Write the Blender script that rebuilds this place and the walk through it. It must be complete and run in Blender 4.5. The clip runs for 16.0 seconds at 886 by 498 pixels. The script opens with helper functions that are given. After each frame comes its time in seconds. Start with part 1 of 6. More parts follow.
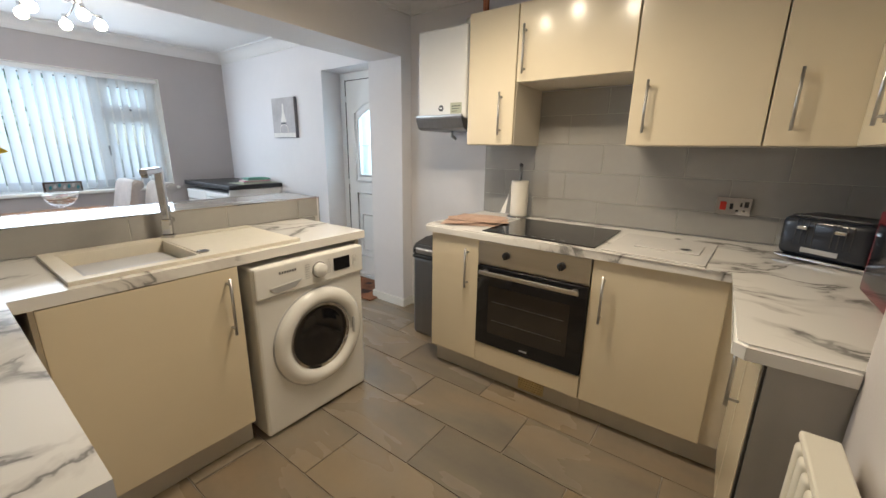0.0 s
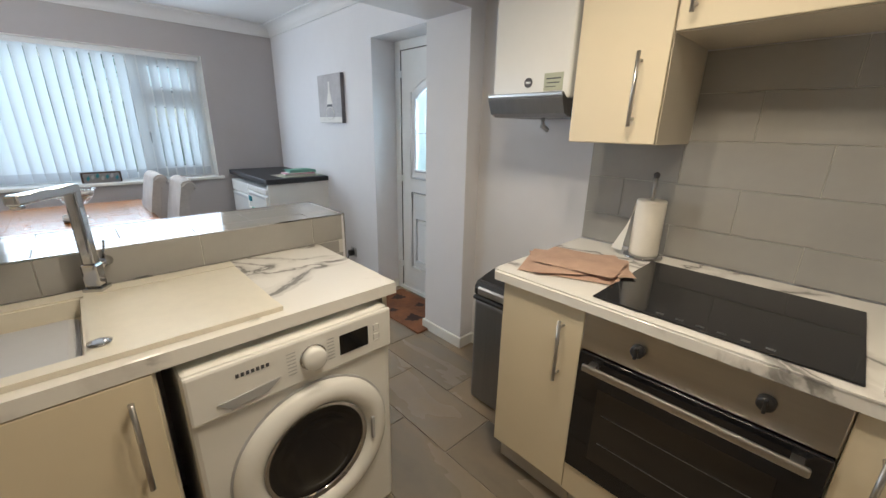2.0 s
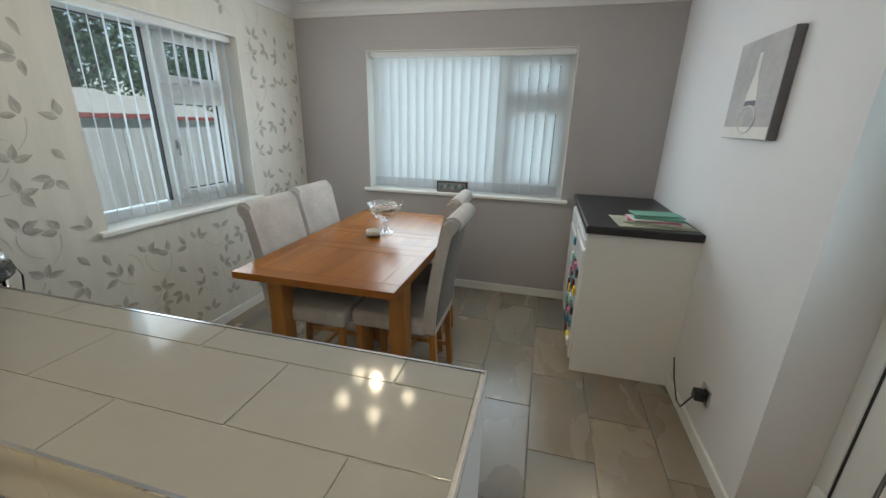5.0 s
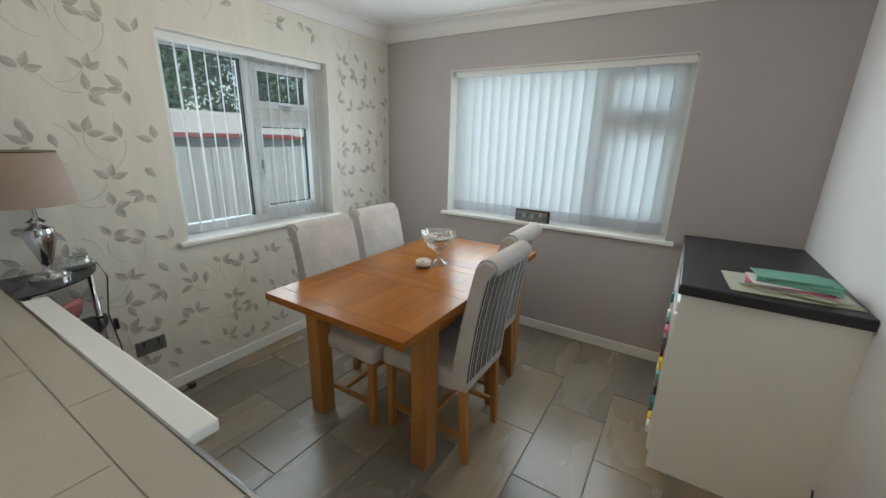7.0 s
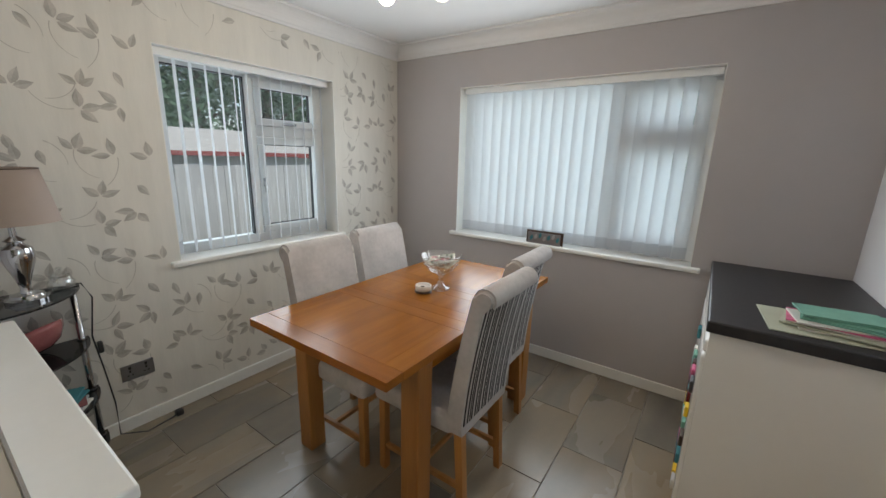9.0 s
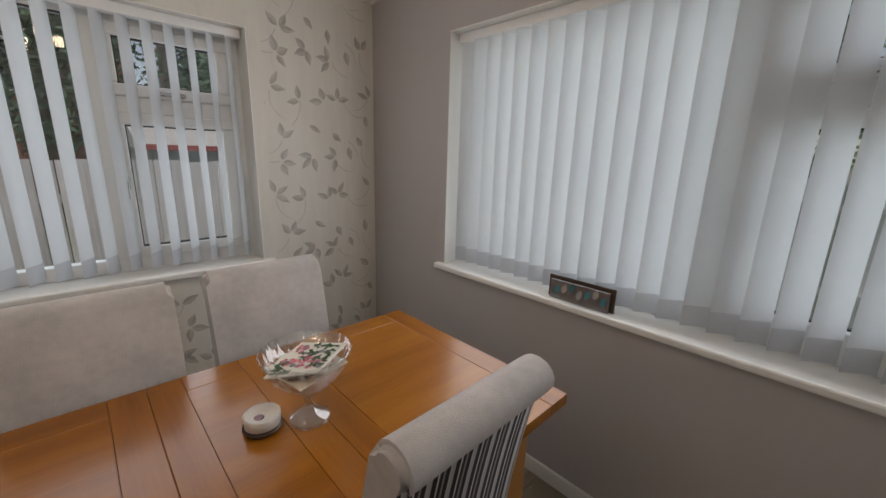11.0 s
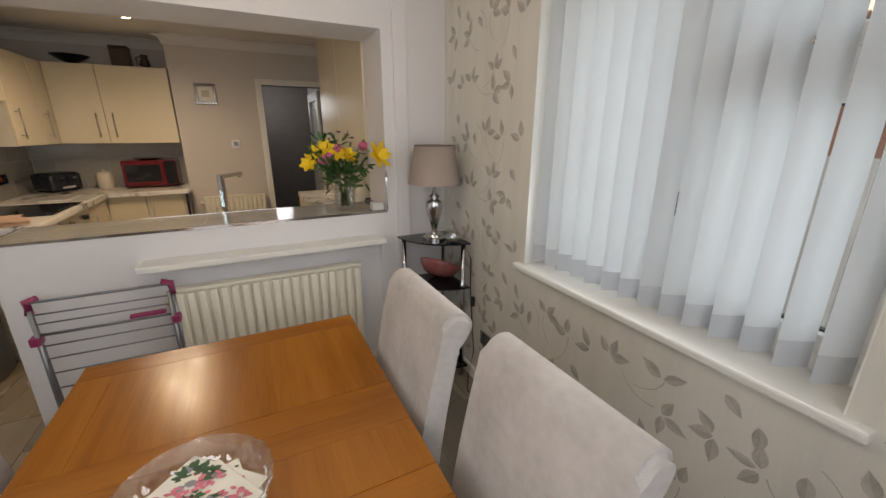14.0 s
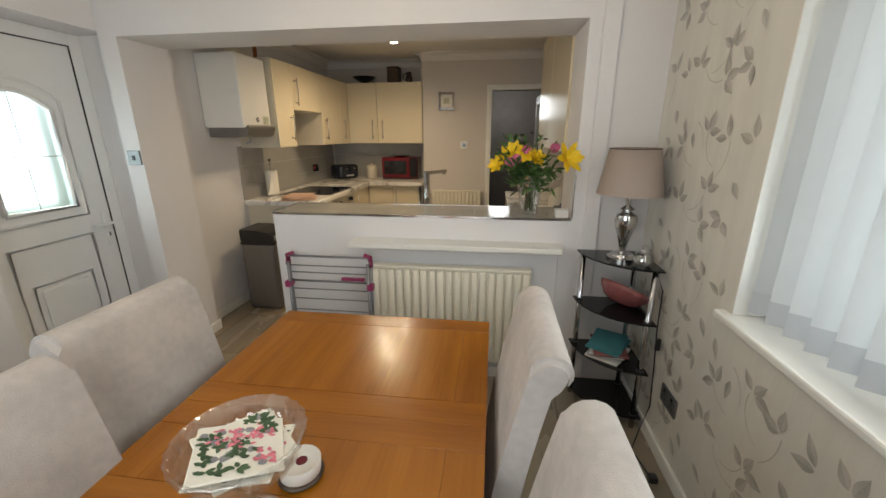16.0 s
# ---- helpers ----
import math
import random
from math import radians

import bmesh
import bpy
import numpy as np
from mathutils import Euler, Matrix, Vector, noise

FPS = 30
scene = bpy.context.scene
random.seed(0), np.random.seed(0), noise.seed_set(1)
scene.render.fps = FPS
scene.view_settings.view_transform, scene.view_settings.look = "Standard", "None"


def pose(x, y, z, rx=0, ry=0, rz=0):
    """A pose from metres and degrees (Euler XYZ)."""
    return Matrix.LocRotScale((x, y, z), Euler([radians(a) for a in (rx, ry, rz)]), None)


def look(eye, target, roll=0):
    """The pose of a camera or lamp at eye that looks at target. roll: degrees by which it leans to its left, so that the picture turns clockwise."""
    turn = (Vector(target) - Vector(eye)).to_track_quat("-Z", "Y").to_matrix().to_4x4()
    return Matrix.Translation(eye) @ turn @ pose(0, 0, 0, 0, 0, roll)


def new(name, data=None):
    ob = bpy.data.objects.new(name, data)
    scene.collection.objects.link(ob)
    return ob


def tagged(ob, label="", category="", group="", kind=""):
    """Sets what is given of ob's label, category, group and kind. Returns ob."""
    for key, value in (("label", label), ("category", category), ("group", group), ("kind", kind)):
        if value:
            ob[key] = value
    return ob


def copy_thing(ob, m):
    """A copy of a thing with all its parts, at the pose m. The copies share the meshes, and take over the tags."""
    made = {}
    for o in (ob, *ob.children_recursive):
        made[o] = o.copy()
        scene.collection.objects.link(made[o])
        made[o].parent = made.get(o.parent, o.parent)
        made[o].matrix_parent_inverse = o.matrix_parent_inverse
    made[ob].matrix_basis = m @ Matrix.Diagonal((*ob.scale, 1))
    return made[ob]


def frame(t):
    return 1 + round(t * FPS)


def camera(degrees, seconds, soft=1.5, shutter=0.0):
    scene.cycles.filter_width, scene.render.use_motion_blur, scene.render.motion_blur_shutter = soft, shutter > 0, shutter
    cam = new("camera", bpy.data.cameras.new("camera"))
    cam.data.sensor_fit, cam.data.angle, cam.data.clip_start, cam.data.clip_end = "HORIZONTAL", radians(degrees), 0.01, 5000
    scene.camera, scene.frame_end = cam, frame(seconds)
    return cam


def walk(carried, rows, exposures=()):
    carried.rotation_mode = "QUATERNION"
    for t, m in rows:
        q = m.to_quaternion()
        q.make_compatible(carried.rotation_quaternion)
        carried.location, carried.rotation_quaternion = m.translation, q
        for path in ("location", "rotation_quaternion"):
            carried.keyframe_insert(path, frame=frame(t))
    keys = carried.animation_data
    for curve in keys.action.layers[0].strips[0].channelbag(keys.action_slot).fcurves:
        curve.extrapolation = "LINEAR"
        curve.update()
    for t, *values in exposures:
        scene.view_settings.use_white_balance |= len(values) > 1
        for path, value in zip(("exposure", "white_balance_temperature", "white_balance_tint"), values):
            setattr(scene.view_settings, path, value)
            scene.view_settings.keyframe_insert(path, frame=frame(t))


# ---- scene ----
cam = camera(98.2, 16.0)
PATH = [
    (0, (1.234, 1.308, 1.338), (0.085, 2.867, 0.839), 0.9),
    (0.5, (1.149, 1.436, 1.351), (-0.005, 2.989, 0.845), 0.9),
    (1, (1.049, 1.6, 1.39), (-0.138, 3.101, 0.805), 0.8),
    (1.5, (0.852, 1.795, 1.404), (-0.384, 3.249, 0.803), 1.0),
    (2, (0.666, 1.978, 1.414), (-0.718, 3.291, 0.813), 1.1),
    (2.5, (0.509, 2.207, 1.435), (-1.082, 3.258, 0.832), 1.5),
    (3, (0.311, 2.417, 1.446), (-1.461, 3.117, 0.836), 1.6),
    (3.5, (0.026, 2.588, 1.458), (-1.835, 2.985, 0.843), 1.7),
    (4, (-0.22, 2.739, 1.457), (-2.121, 2.858, 0.847), 1.6),
    (4.5, (-0.442, 2.856, 1.467), (-2.338, 2.667, 0.859), 1.8),
    (5, (-0.645, 2.901, 1.478), (-2.486, 2.435, 0.852), 1.4),
    (7.3, (-1.06, 3.136, 1.515), (-2.682, 2.093, 0.985), 1.65),
    (7.5, (-1.062, 3.144, 1.519), (-2.68, 2.086, 1.006), 1.65),
    (8, (-1.06, 3.149, 1.521), (-2.671, 2.071, 1.033), 1.65),
    (8.5, (-1.119, 3.173, 1.502), (-2.714, 2.059, 1.04), 1.65),
    (9, (-1.231, 3.112, 1.502), (-2.827, 2.003, 1.036), 1.55),
    (9.2, (-1.355, 3.092, 1.505), (-2.947, 1.976, 1.038), 1.55),
    (11.5, (-2.861, 2.709, 1.446), (-3.909, 1.065, 1.002), 1.4),
    (12, (-3.157, 2.597, 1.44), (-3.609, 0.695, 1.015), 1.0),
    (12.5, (-3.364, 2.417, 1.439), (-3.273, 0.472, 0.984), 1.1),
    (13, (-3.414, 2.327, 1.489), (-2.86, 0.48, 0.959), 1.9),
    (13.5, (-3.487, 1.952, 1.477), (-2.203, 0.534, 0.891), 0.3),
    (14, (-3.474, 1.797, 1.488), (-1.761, 0.945, 0.904), 0.1),
    (14.5, (-3.525, 1.717, 1.518), (-1.661, 1.305, 0.922), -0.1),
    (15, (-3.482, 1.619, 1.506), (-1.583, 1.408, 0.916), -0.3),
    (15.5, (-3.438, 1.606, 1.494), (-1.526, 1.55, 0.91), -0.2),
    (16, (-3.411, 1.507, 1.482), (-1.511, 1.757, 0.909), -0.2),
]
EXPOSURES = [(0, 0.42, 5800, 10), (1.5, 0.32, 5700, 10), (3.5, -0.3, 5900, 4), (5, -0.2, 6200, 5), (8.5, -0.1, 6350, 9), (11.5, -0.84, 7000, 19), (12.5, -0.7, 7000, 19), (13.5, -0.42, 6700, 13), (14.5, -0.3, 7600, 20), (15.5, -0.24, 7500, 20), (16, -0.2, 7100, 11)]
walk(cam, [(t, look(eye, target, roll)) for t, eye, target, roll in PATH], EXPOSURES)

# ---- world and light ----
world = bpy.data.worlds.new("overcast_sky")
scene.world = world
world.use_nodes = True
wn = world.node_tree.nodes
sky = wn.new("ShaderNodeTexSky")
sky.sky_type, sky.sun_disc = "NISHITA", False
sky.sun_elevation, sky.sun_rotation = radians(58), radians(20)
sky.dust_density, sky.air_density = 1.0, 1.0
grey = wn.new("ShaderNodeHueSaturation")
grey.inputs["Saturation"].default_value = 0.7
world.node_tree.links.new(sky.outputs[0], grey.inputs["Color"])
world.node_tree.links.new(grey.outputs[0], wn["Background"].inputs[0])
wn["Background"].inputs[1].default_value = 0.15
sun_data = bpy.data.lights.new("sun", "SUN")
sun_data.energy, sun_data.angle, sun_data.color = 2.6, radians(10), (1.0, 0.96, 0.9)
sun = new("sun", sun_data)
sun.matrix_world = look((0, 0, 10), (-2.1, -5.8, 0))


def lamp(name, place, watts, colour, size):
    d = bpy.data.lights.new(name, "POINT")
    d.energy, d.color, d.shadow_soft_size = watts, colour, size
    ob = new(name, d)
    ob.location = place
    return ob


def window_light(name, place, target, w, h, watts, colour):
    d = bpy.data.lights.new(name, "AREA")
    d.shape, d.size, d.size_y, d.energy, d.color = "RECTANGLE", w, h, watts, colour
    ob = new(name, d)
    ob.matrix_world = look(place, target)
    return ob


WARM = (1.0, 0.80, 0.54)
for spot_x, spot_y in ((-0.05, 2.49), (0.25, 2.66), (0.55, 2.49)):
    down = bpy.data.lights.new("kitchen_spot_light", "SPOT")
    down.energy, down.color, down.shadow_soft_size = 27, WARM, 0.035
    down.spot_size, down.spot_blend = radians(170), 1.0
    new("kitchen_spot_light", down).location = (spot_x, spot_y, 2.25)
XW_IN, YS_IN = -3.955, 0.680
window_light("west_window_skylight", (-4.20, 2.225, 1.46), (0, 2.225, 1.3), 1.7, 1.1, 12, (0.80, 0.92, 1.0))
window_light("south_window_skylight", (-2.67, 0.43, 1.45), (-2.67, 5, 1.3), 1.05, 1.05, 7, (0.80, 0.92, 1.0))
window_light("west_window_daylight", (XW_IN, 2.225, 1.5), (0, 2.225, 1.3), 1.6, 0.9, 18, (0.86, 0.94, 1.0))
window_light("south_window_daylight", (-2.67, YS_IN, 1.5), (-2.67, 5, 1.3), 1.0, 0.9, 8, (0.88, 0.95, 1.0))
window_light("door_glass_daylight", (-1.6, 4.12, 1.4), (-1.6, 0, 1.3), 0.34, 0.6, 3.0, (0.82, 0.95, 1.0))
lamp("dining_ceiling_light", (-2.42, 2.06, 2.06), 6, WARM, 0.035)


# ---- materials ----
def material(name, colour, rough=0.5, metal=0.0, vary=0.08, scale=8.0, bump=0.0, bump_scale=60.0, coat=0.0, second=None, stretch=(1, 1, 1), per_piece=0.0, spec=0.5):
    m = bpy.data.materials.new(name)
    m.use_nodes = True
    n, k = m.node_tree.nodes, m.node_tree.links
    b = n["Principled BSDF"]
    b.inputs["Roughness"].default_value, b.inputs["Metallic"].default_value = rough, metal
    b.inputs["Coat Weight"].default_value = coat
    b.inputs["Coat Roughness"].default_value = 0.08
    b.inputs["Specular IOR Level"].default_value = spec
    co = n.new("ShaderNodeTexCoord")
    mp = n.new("ShaderNodeMapping")
    mp.inputs["Scale"].default_value = stretch
    k.new(co.outputs["Object"], mp.inputs[0])
    big, fine = n.new("ShaderNodeTexNoise"), n.new("ShaderNodeTexNoise")
    big.inputs["Scale"].default_value, big.inputs["Detail"].default_value = scale, 5
    fine.inputs["Scale"].default_value, fine.inputs["Detail"].default_value = scale * 9, 3
    k.new(mp.outputs[0], big.inputs[0])
    k.new(mp.outputs[0], fine.inputs[0])
    both = n.new("ShaderNodeMath")
    both.operation = "MULTIPLY_ADD"
    both.inputs[1].default_value = 0.35
    k.new(fine.outputs[0], both.inputs[0])
    k.new(big.outputs[0], both.inputs[2])
    fac = both.outputs[0]
    if per_piece:
        info = n.new("ShaderNodeObjectInfo")
        add = n.new("ShaderNodeMath")
        add.operation = "MULTIPLY_ADD"
        add.inputs[1].default_value = per_piece
        k.new(info.outputs["Random"], add.inputs[0])
        k.new(fac, add.inputs[2])
        sub = n.new("ShaderNodeMath")
        sub.operation = "SUBTRACT"
        sub.inputs[1].default_value = per_piece / 2
        k.new(add.outputs[0], sub.inputs[0])
        fac = sub.outputs[0]
    ramp = n.new("ShaderNodeValToRGB")
    other = second or [c * (1 - vary) for c in colour]
    hi = colour if second else [min(1, c * (1 + vary)) for c in colour]
    ramp.color_ramp.elements[0].position, ramp.color_ramp.elements[1].position = 0.45, 0.95
    ramp.color_ramp.elements[0].color, ramp.color_ramp.elements[1].color = (*other, 1), (*hi, 1)
    k.new(fac, ramp.inputs[0])
    k.new(ramp.outputs[0], b.inputs["Base Color"])
    if bump:
        bt, bn = n.new("ShaderNodeTexNoise"), n.new("ShaderNodeBump")
        bt.inputs["Scale"].default_value, bt.inputs["Detail"].default_value = bump_scale, 4
        bn.inputs["Strength"].default_value, bn.inputs["Distance"].default_value = bump, 0.004
        k.new(mp.outputs[0], bt.inputs[0])
        k.new(bt.outputs[0], bn.inputs["Height"])
        k.new(bn.outputs[0], b.inputs["Normal"])
    return m


def glass(name, colour=(0.95, 0.98, 0.98), rough=0.0):
    m = bpy.data.materials.new(name)
    m.use_nodes = True
    b = m.node_tree.nodes["Principled BSDF"]
    b.inputs["Base Color"].default_value = (*colour, 1)
    b.inputs["Transmission Weight"].default_value, b.inputs["Roughness"].default_value = 1.0, rough
    b.inputs["IOR"].default_value = 1.45
    return m


def pane_glass(name, tint=(0.97, 0.99, 0.98), shine=0.06):
    """Thin window glass: clear with a faint mirror on top."""
    m = bpy.data.materials.new(name)
    m.use_nodes = True
    n, k = m.node_tree.nodes, m.node_tree.links
    n.remove(n["Principled BSDF"])
    t, g, mix = n.new("ShaderNodeBsdfTransparent"), n.new("ShaderNodeBsdfGlossy"), n.new("ShaderNodeMixShader")
    t.inputs[0].default_value = (*tint, 1)
    g.inputs["Roughness"].default_value = 0.02
    mix.inputs[0].default_value = shine
    k.new(t.outputs[0], mix.inputs[1])
    k.new(g.outputs[0], mix.inputs[2])
    k.new(mix.outputs[0], n["Material Output"].inputs[0])
    return m


def glowing(name, colour, strength):
    m = bpy.data.materials.new(name)
    m.use_nodes = True
    b = m.node_tree.nodes["Principled BSDF"]
    b.inputs["Base Color"].default_value = (0.9, 0.85, 0.75, 1)
    b.inputs["Emission Color"].default_value, b.inputs["Emission Strength"].default_value = (*colour, 1), strength
    return m


def cloth_translucent(name, colour, share):
    m = material(name, colour, 0.8, vary=0.05, scale=3, bump=0.15, bump_scale=400)
    n, k = m.node_tree.nodes, m.node_tree.links
    t, mix = n.new("ShaderNodeBsdfTranslucent"), n.new("ShaderNodeMixShader")
    t.inputs[0].default_value = (*colour, 1)
    mix.inputs[0].default_value = share
    k.new(n["Principled BSDF"].outputs[0], mix.inputs[1])
    k.new(t.outputs[0], mix.inputs[2])
    k.new(mix.outputs[0], n["Material Output"].inputs[0])
    return m


def marble(name):
    m = material(name, (0.80, 0.78, 0.74), 0.16, vary=0.03, scale=2)
    n, k = m.node_tree.nodes, m.node_tree.links
    b = n["Principled BSDF"]
    co, warp, mx = n.new("ShaderNodeTexCoord"), n.new("ShaderNodeTexNoise"), n.new("ShaderNodeMixRGB")
    warp.inputs["Scale"].default_value, warp.inputs["Detail"].default_value = 2.2, 7
    k.new(co.outputs["Object"], warp.inputs[0])
    mx.inputs[0].default_value = 0.28
    k.new(co.outputs["Object"], mx.inputs[1])
    k.new(warp.outputs["Color"], mx.inputs[2])
    vein = n.new("ShaderNodeTexNoise")
    vein.inputs["Scale"].default_value, vein.inputs["Detail"].default_value = 1.5, 6
    vein.inputs["Roughness"].default_value, vein.inputs["Distortion"].default_value = 0.5, 1.6
    k.new(mx.outputs[0], vein.inputs[0])
    ramp = n.new("ShaderNodeValToRGB")
    e = ramp.color_ramp.elements
    e[0].position, e[0].color = 0.445, (0.81, 0.79, 0.75, 1)
    e[1].position, e[1].color = 0.54, (0.81, 0.79, 0.75, 1)
    for pos, c in ((0.484, 0.66), (0.494, 0.24), (0.501, 0.28), (0.510, 0.62)):
        e.new(pos).color = (c, c * 0.96, c * 0.91, 1)
    k.new(vein.outputs["Fac"], ramp.inputs[0])
    patch = n.new("ShaderNodeTexNoise")
    patch.inputs["Scale"].default_value = 3.1
    k.new(co.outputs["Object"], patch.inputs[0])
    pr = n.new("ShaderNodeValToRGB")
    pr.color_ramp.elements[0].position, pr.color_ramp.elements[1].position = 0.40, 0.52
    k.new(patch.outputs["Fac"], pr.inputs[0])
    last = n.new("ShaderNodeMixRGB")
    last.inputs[1].default_value = (0.81, 0.79, 0.75, 1)
    k.new(pr.outputs[0], last.inputs[0])
    k.new(ramp.outputs[0], last.inputs[2])
    k.new(last.outputs[0], b.inputs["Base Color"])
    return m


def wood(name, light, dark, along="X", rough=0.32, coat=0.12):
    m = material(name, light, rough, second=dark, scale=3.0, coat=coat, bump=0.06, bump_scale=30,
                 stretch=(0.35, 5, 5) if along == "X" else (5, 0.35, 5) if along == "Y" else (5, 5, 0.35), per_piece=0.18)
    return m


def striped(name):
    m = material(name, (0.5, 0.48, 0.46), 0.85, bump=0.2, bump_scale=300)
    n, k = m.node_tree.nodes, m.node_tree.links
    co, sep = n.new("ShaderNodeTexCoord"), n.new("ShaderNodeSeparateXYZ")
    k.new(co.outputs["Object"], sep.inputs[0])
    mul, fr, ramp = n.new("ShaderNodeMath"), n.new("ShaderNodeMath"), n.new("ShaderNodeValToRGB")
    mul.operation, fr.operation = "MULTIPLY", "FRACT"
    mul.inputs[1].default_value = 17.0
    k.new(sep.outputs[0], mul.inputs[0])
    k.new(mul.outputs[0], fr.inputs[0])
    k.new(fr.outputs[0], ramp.inputs[0])
    ramp.color_ramp.interpolation = "CONSTANT"
    e = ramp.color_ramp.elements
    e[0].position, e[0].color = 0.0, (0.42, 0.40, 0.385, 1)
    e[1].position, e[1].color = 0.16, (0.02, 0.018, 0.02, 1)
    for pos, c in ((0.38, (0.58, 0.56, 0.54)), (0.46, (0.03, 0.026, 0.026)), (0.62, (0.26, 0.24, 0.23)), (0.72, (0.02, 0.018, 0.02)), (0.92, (0.5, 0.48, 0.46))):
        e.new(pos).color = (*c, 1)
    k.new(ramp.outputs[0], n["Principled BSDF"].inputs["Base Color"])
    return m


def slate(name):
    """Riven stone: grey-brown ground, rusty drifts along each slab's own bedding, dark clefts, worn gloss."""
    m = material(name, (0.30, 0.25, 0.19), 0.3, scale=2.6, spec=0.65)
    n, k = m.node_tree.nodes, m.node_tree.links
    b = n["Principled BSDF"]
    geo, info = n.new("ShaderNodeNewGeometry"), n.new("ShaderNodeObjectInfo")

    def maths(op, x, y, z=None):
        q = n.new("ShaderNodeMath")
        q.operation = op
        for i, v in enumerate((x, y, z)):
            if v is None:
                continue
            if isinstance(v, (int, float)):
                q.inputs[i].default_value = v
            else:
                k.new(v, q.inputs[i])
        return q.outputs[0]

    def noise_tex(vec, scale, detail, warp=0.0, rough=0.55):
        q = n.new("ShaderNodeTexNoise")
        q.inputs["Scale"].default_value, q.inputs["Detail"].default_value = scale, detail
        q.inputs["Distortion"].default_value, q.inputs["Roughness"].default_value = warp, rough
        k.new(vec, q.inputs[0])
        return q.outputs["Fac"]

    def ramp(fac, stops):
        q = n.new("ShaderNodeValToRGB")
        e = q.color_ramp.elements
        e[0].position, e[0].color = stops[0][0], (*stops[0][1], 1)
        e[1].position, e[1].color = stops[-1][0], (*stops[-1][1], 1)
        for pos, c in stops[1:-1]:
            e.new(pos).color = (*c, 1)
        k.new(fac, q.inputs[0])
        return q.outputs[0]

    def blend(fac, x, y):
        q = n.new("ShaderNodeMixRGB")
        k.new(fac, q.inputs[0])
        k.new(x, q.inputs[1])
        k.new(y, q.inputs[2])
        return q.outputs[0]

    rnd = info.outputs["Random"]
    comb = n.new("ShaderNodeCombineXYZ")
    k.new(maths("MULTIPLY", rnd, 31.0), comb.inputs[0])
    k.new(maths("MULTIPLY", rnd, 17.0), comb.inputs[1])
    place = n.new("ShaderNodeVectorMath")
    k.new(geo.outputs["Position"], place.inputs[0])
    k.new(comb.outputs[0], place.inputs[1])
    turn = n.new("ShaderNodeMapping")
    k.new(place.outputs[0], turn.inputs[0])
    spin = n.new("ShaderNodeCombineXYZ")
    k.new(maths("MULTIPLY", rnd, 40.0), spin.inputs[2])
    k.new(spin.outputs[0], turn.inputs["Rotation"])
    turn.inputs["Scale"].default_value = (0.8, 2.2, 1.0)
    vec = turn.outputs[0]
    drift = noise_tex(vec, 1.5, 4, 0.4, 0.5)
    ground = ramp(maths("MULTIPLY_ADD", rnd, 0.30, maths("SUBTRACT", drift, 0.15)),
                  [(0.28, (0.18, 0.16, 0.132)), (0.45, (0.23, 0.20, 0.158)), (0.60, (0.27, 0.226, 0.17)), (0.78, (0.31, 0.25, 0.17))])
    rust = ramp(noise_tex(vec, 2.6, 2, 0.8), [(0.35, (0.27, 0.195, 0.115)), (0.65, (0.32, 0.235, 0.145))])
    rust_where = ramp(maths("ADD", noise_tex(vec, 1.2, 3, 0.5, 0.45), maths("MULTIPLY_ADD", maths("FRACT", maths("MULTIPLY", rnd, 7.3), 0), 0.26, -0.13)),
                      [(0.40, (0, 0, 0)), (0.72, (0.7, 0.7, 0.7))])
    base = blend(rust_where, ground, rust)
    fine = noise_tex(geo.outputs["Position"], 26, 5, 0.4, 0.6)
    cleft = ramp(fine, [(0.30, (0.6, 0.6, 0.6)), (0.55, (1, 1, 1))])
    mul = n.new("ShaderNodeMixRGB")
    mul.blend_type = "MULTIPLY"
    mul.inputs[0].default_value = 0.1
    k.new(base, mul.inputs[1])
    k.new(cleft, mul.inputs[2])
    k.new(mul.outputs[0], b.inputs["Base Color"])
    k.new(maths("MULTIPLY_ADD", drift, 0.2, 0.16), b.inputs["Roughness"])
    bump = n.new("ShaderNodeBump")
    bump.inputs["Strength"].default_value, bump.inputs["Distance"].default_value = 0.12, 0.004
    k.new(noise_tex(vec, 4.0, 3, 0.6), bump.inputs["Height"])
    k.new(bump.outputs[0], b.inputs["Normal"])
    return m


M_WALL = material("lilac_white_paint", (0.73, 0.715, 0.725), 0.75, vary=0.025, scale=1.5, bump=0.12, bump_scale=90)
M_GREY = material("warm_grey_paint", (0.435, 0.405, 0.40), 0.75, vary=0.03, scale=1.5, bump=0.12, bump_scale=90)
M_KWALL = material("kitchen_stone_paint", (0.60, 0.56, 0.53), 0.75, vary=0.03, scale=1.5, bump=0.1, bump_scale=90)
M_PAPER = material("cream_wallpaper", (0.67, 0.64, 0.58), 0.55, vary=0.06, scale=5, bump=0.15, bump_scale=160, stretch=(3, 3, 0.4))
M_LEAF = material("silver_leaf_print", (0.40, 0.375, 0.335), 0.42, vary=0.22, scale=16)
M_LEAFPALE = material("pale_silver_leaf_print", (0.48, 0.45, 0.405), 0.42, vary=0.2, scale=16)
M_VINE = material("pale_vine_print", (0.45, 0.42, 0.375), 0.5, vary=0.1, scale=22)
M_CEIL = material("white_ceiling_paint", (0.72, 0.71, 0.70), 0.85, vary=0.02, scale=1.2, bump=0.1, bump_scale=70)
M_TRIM = material("white_gloss_trim", (0.78, 0.77, 0.73), 0.35, vary=0.03, scale=4)
M_UPVC = material("white_plastic_frame", (0.80, 0.81, 0.81), 0.3, vary=0.02, scale=4)
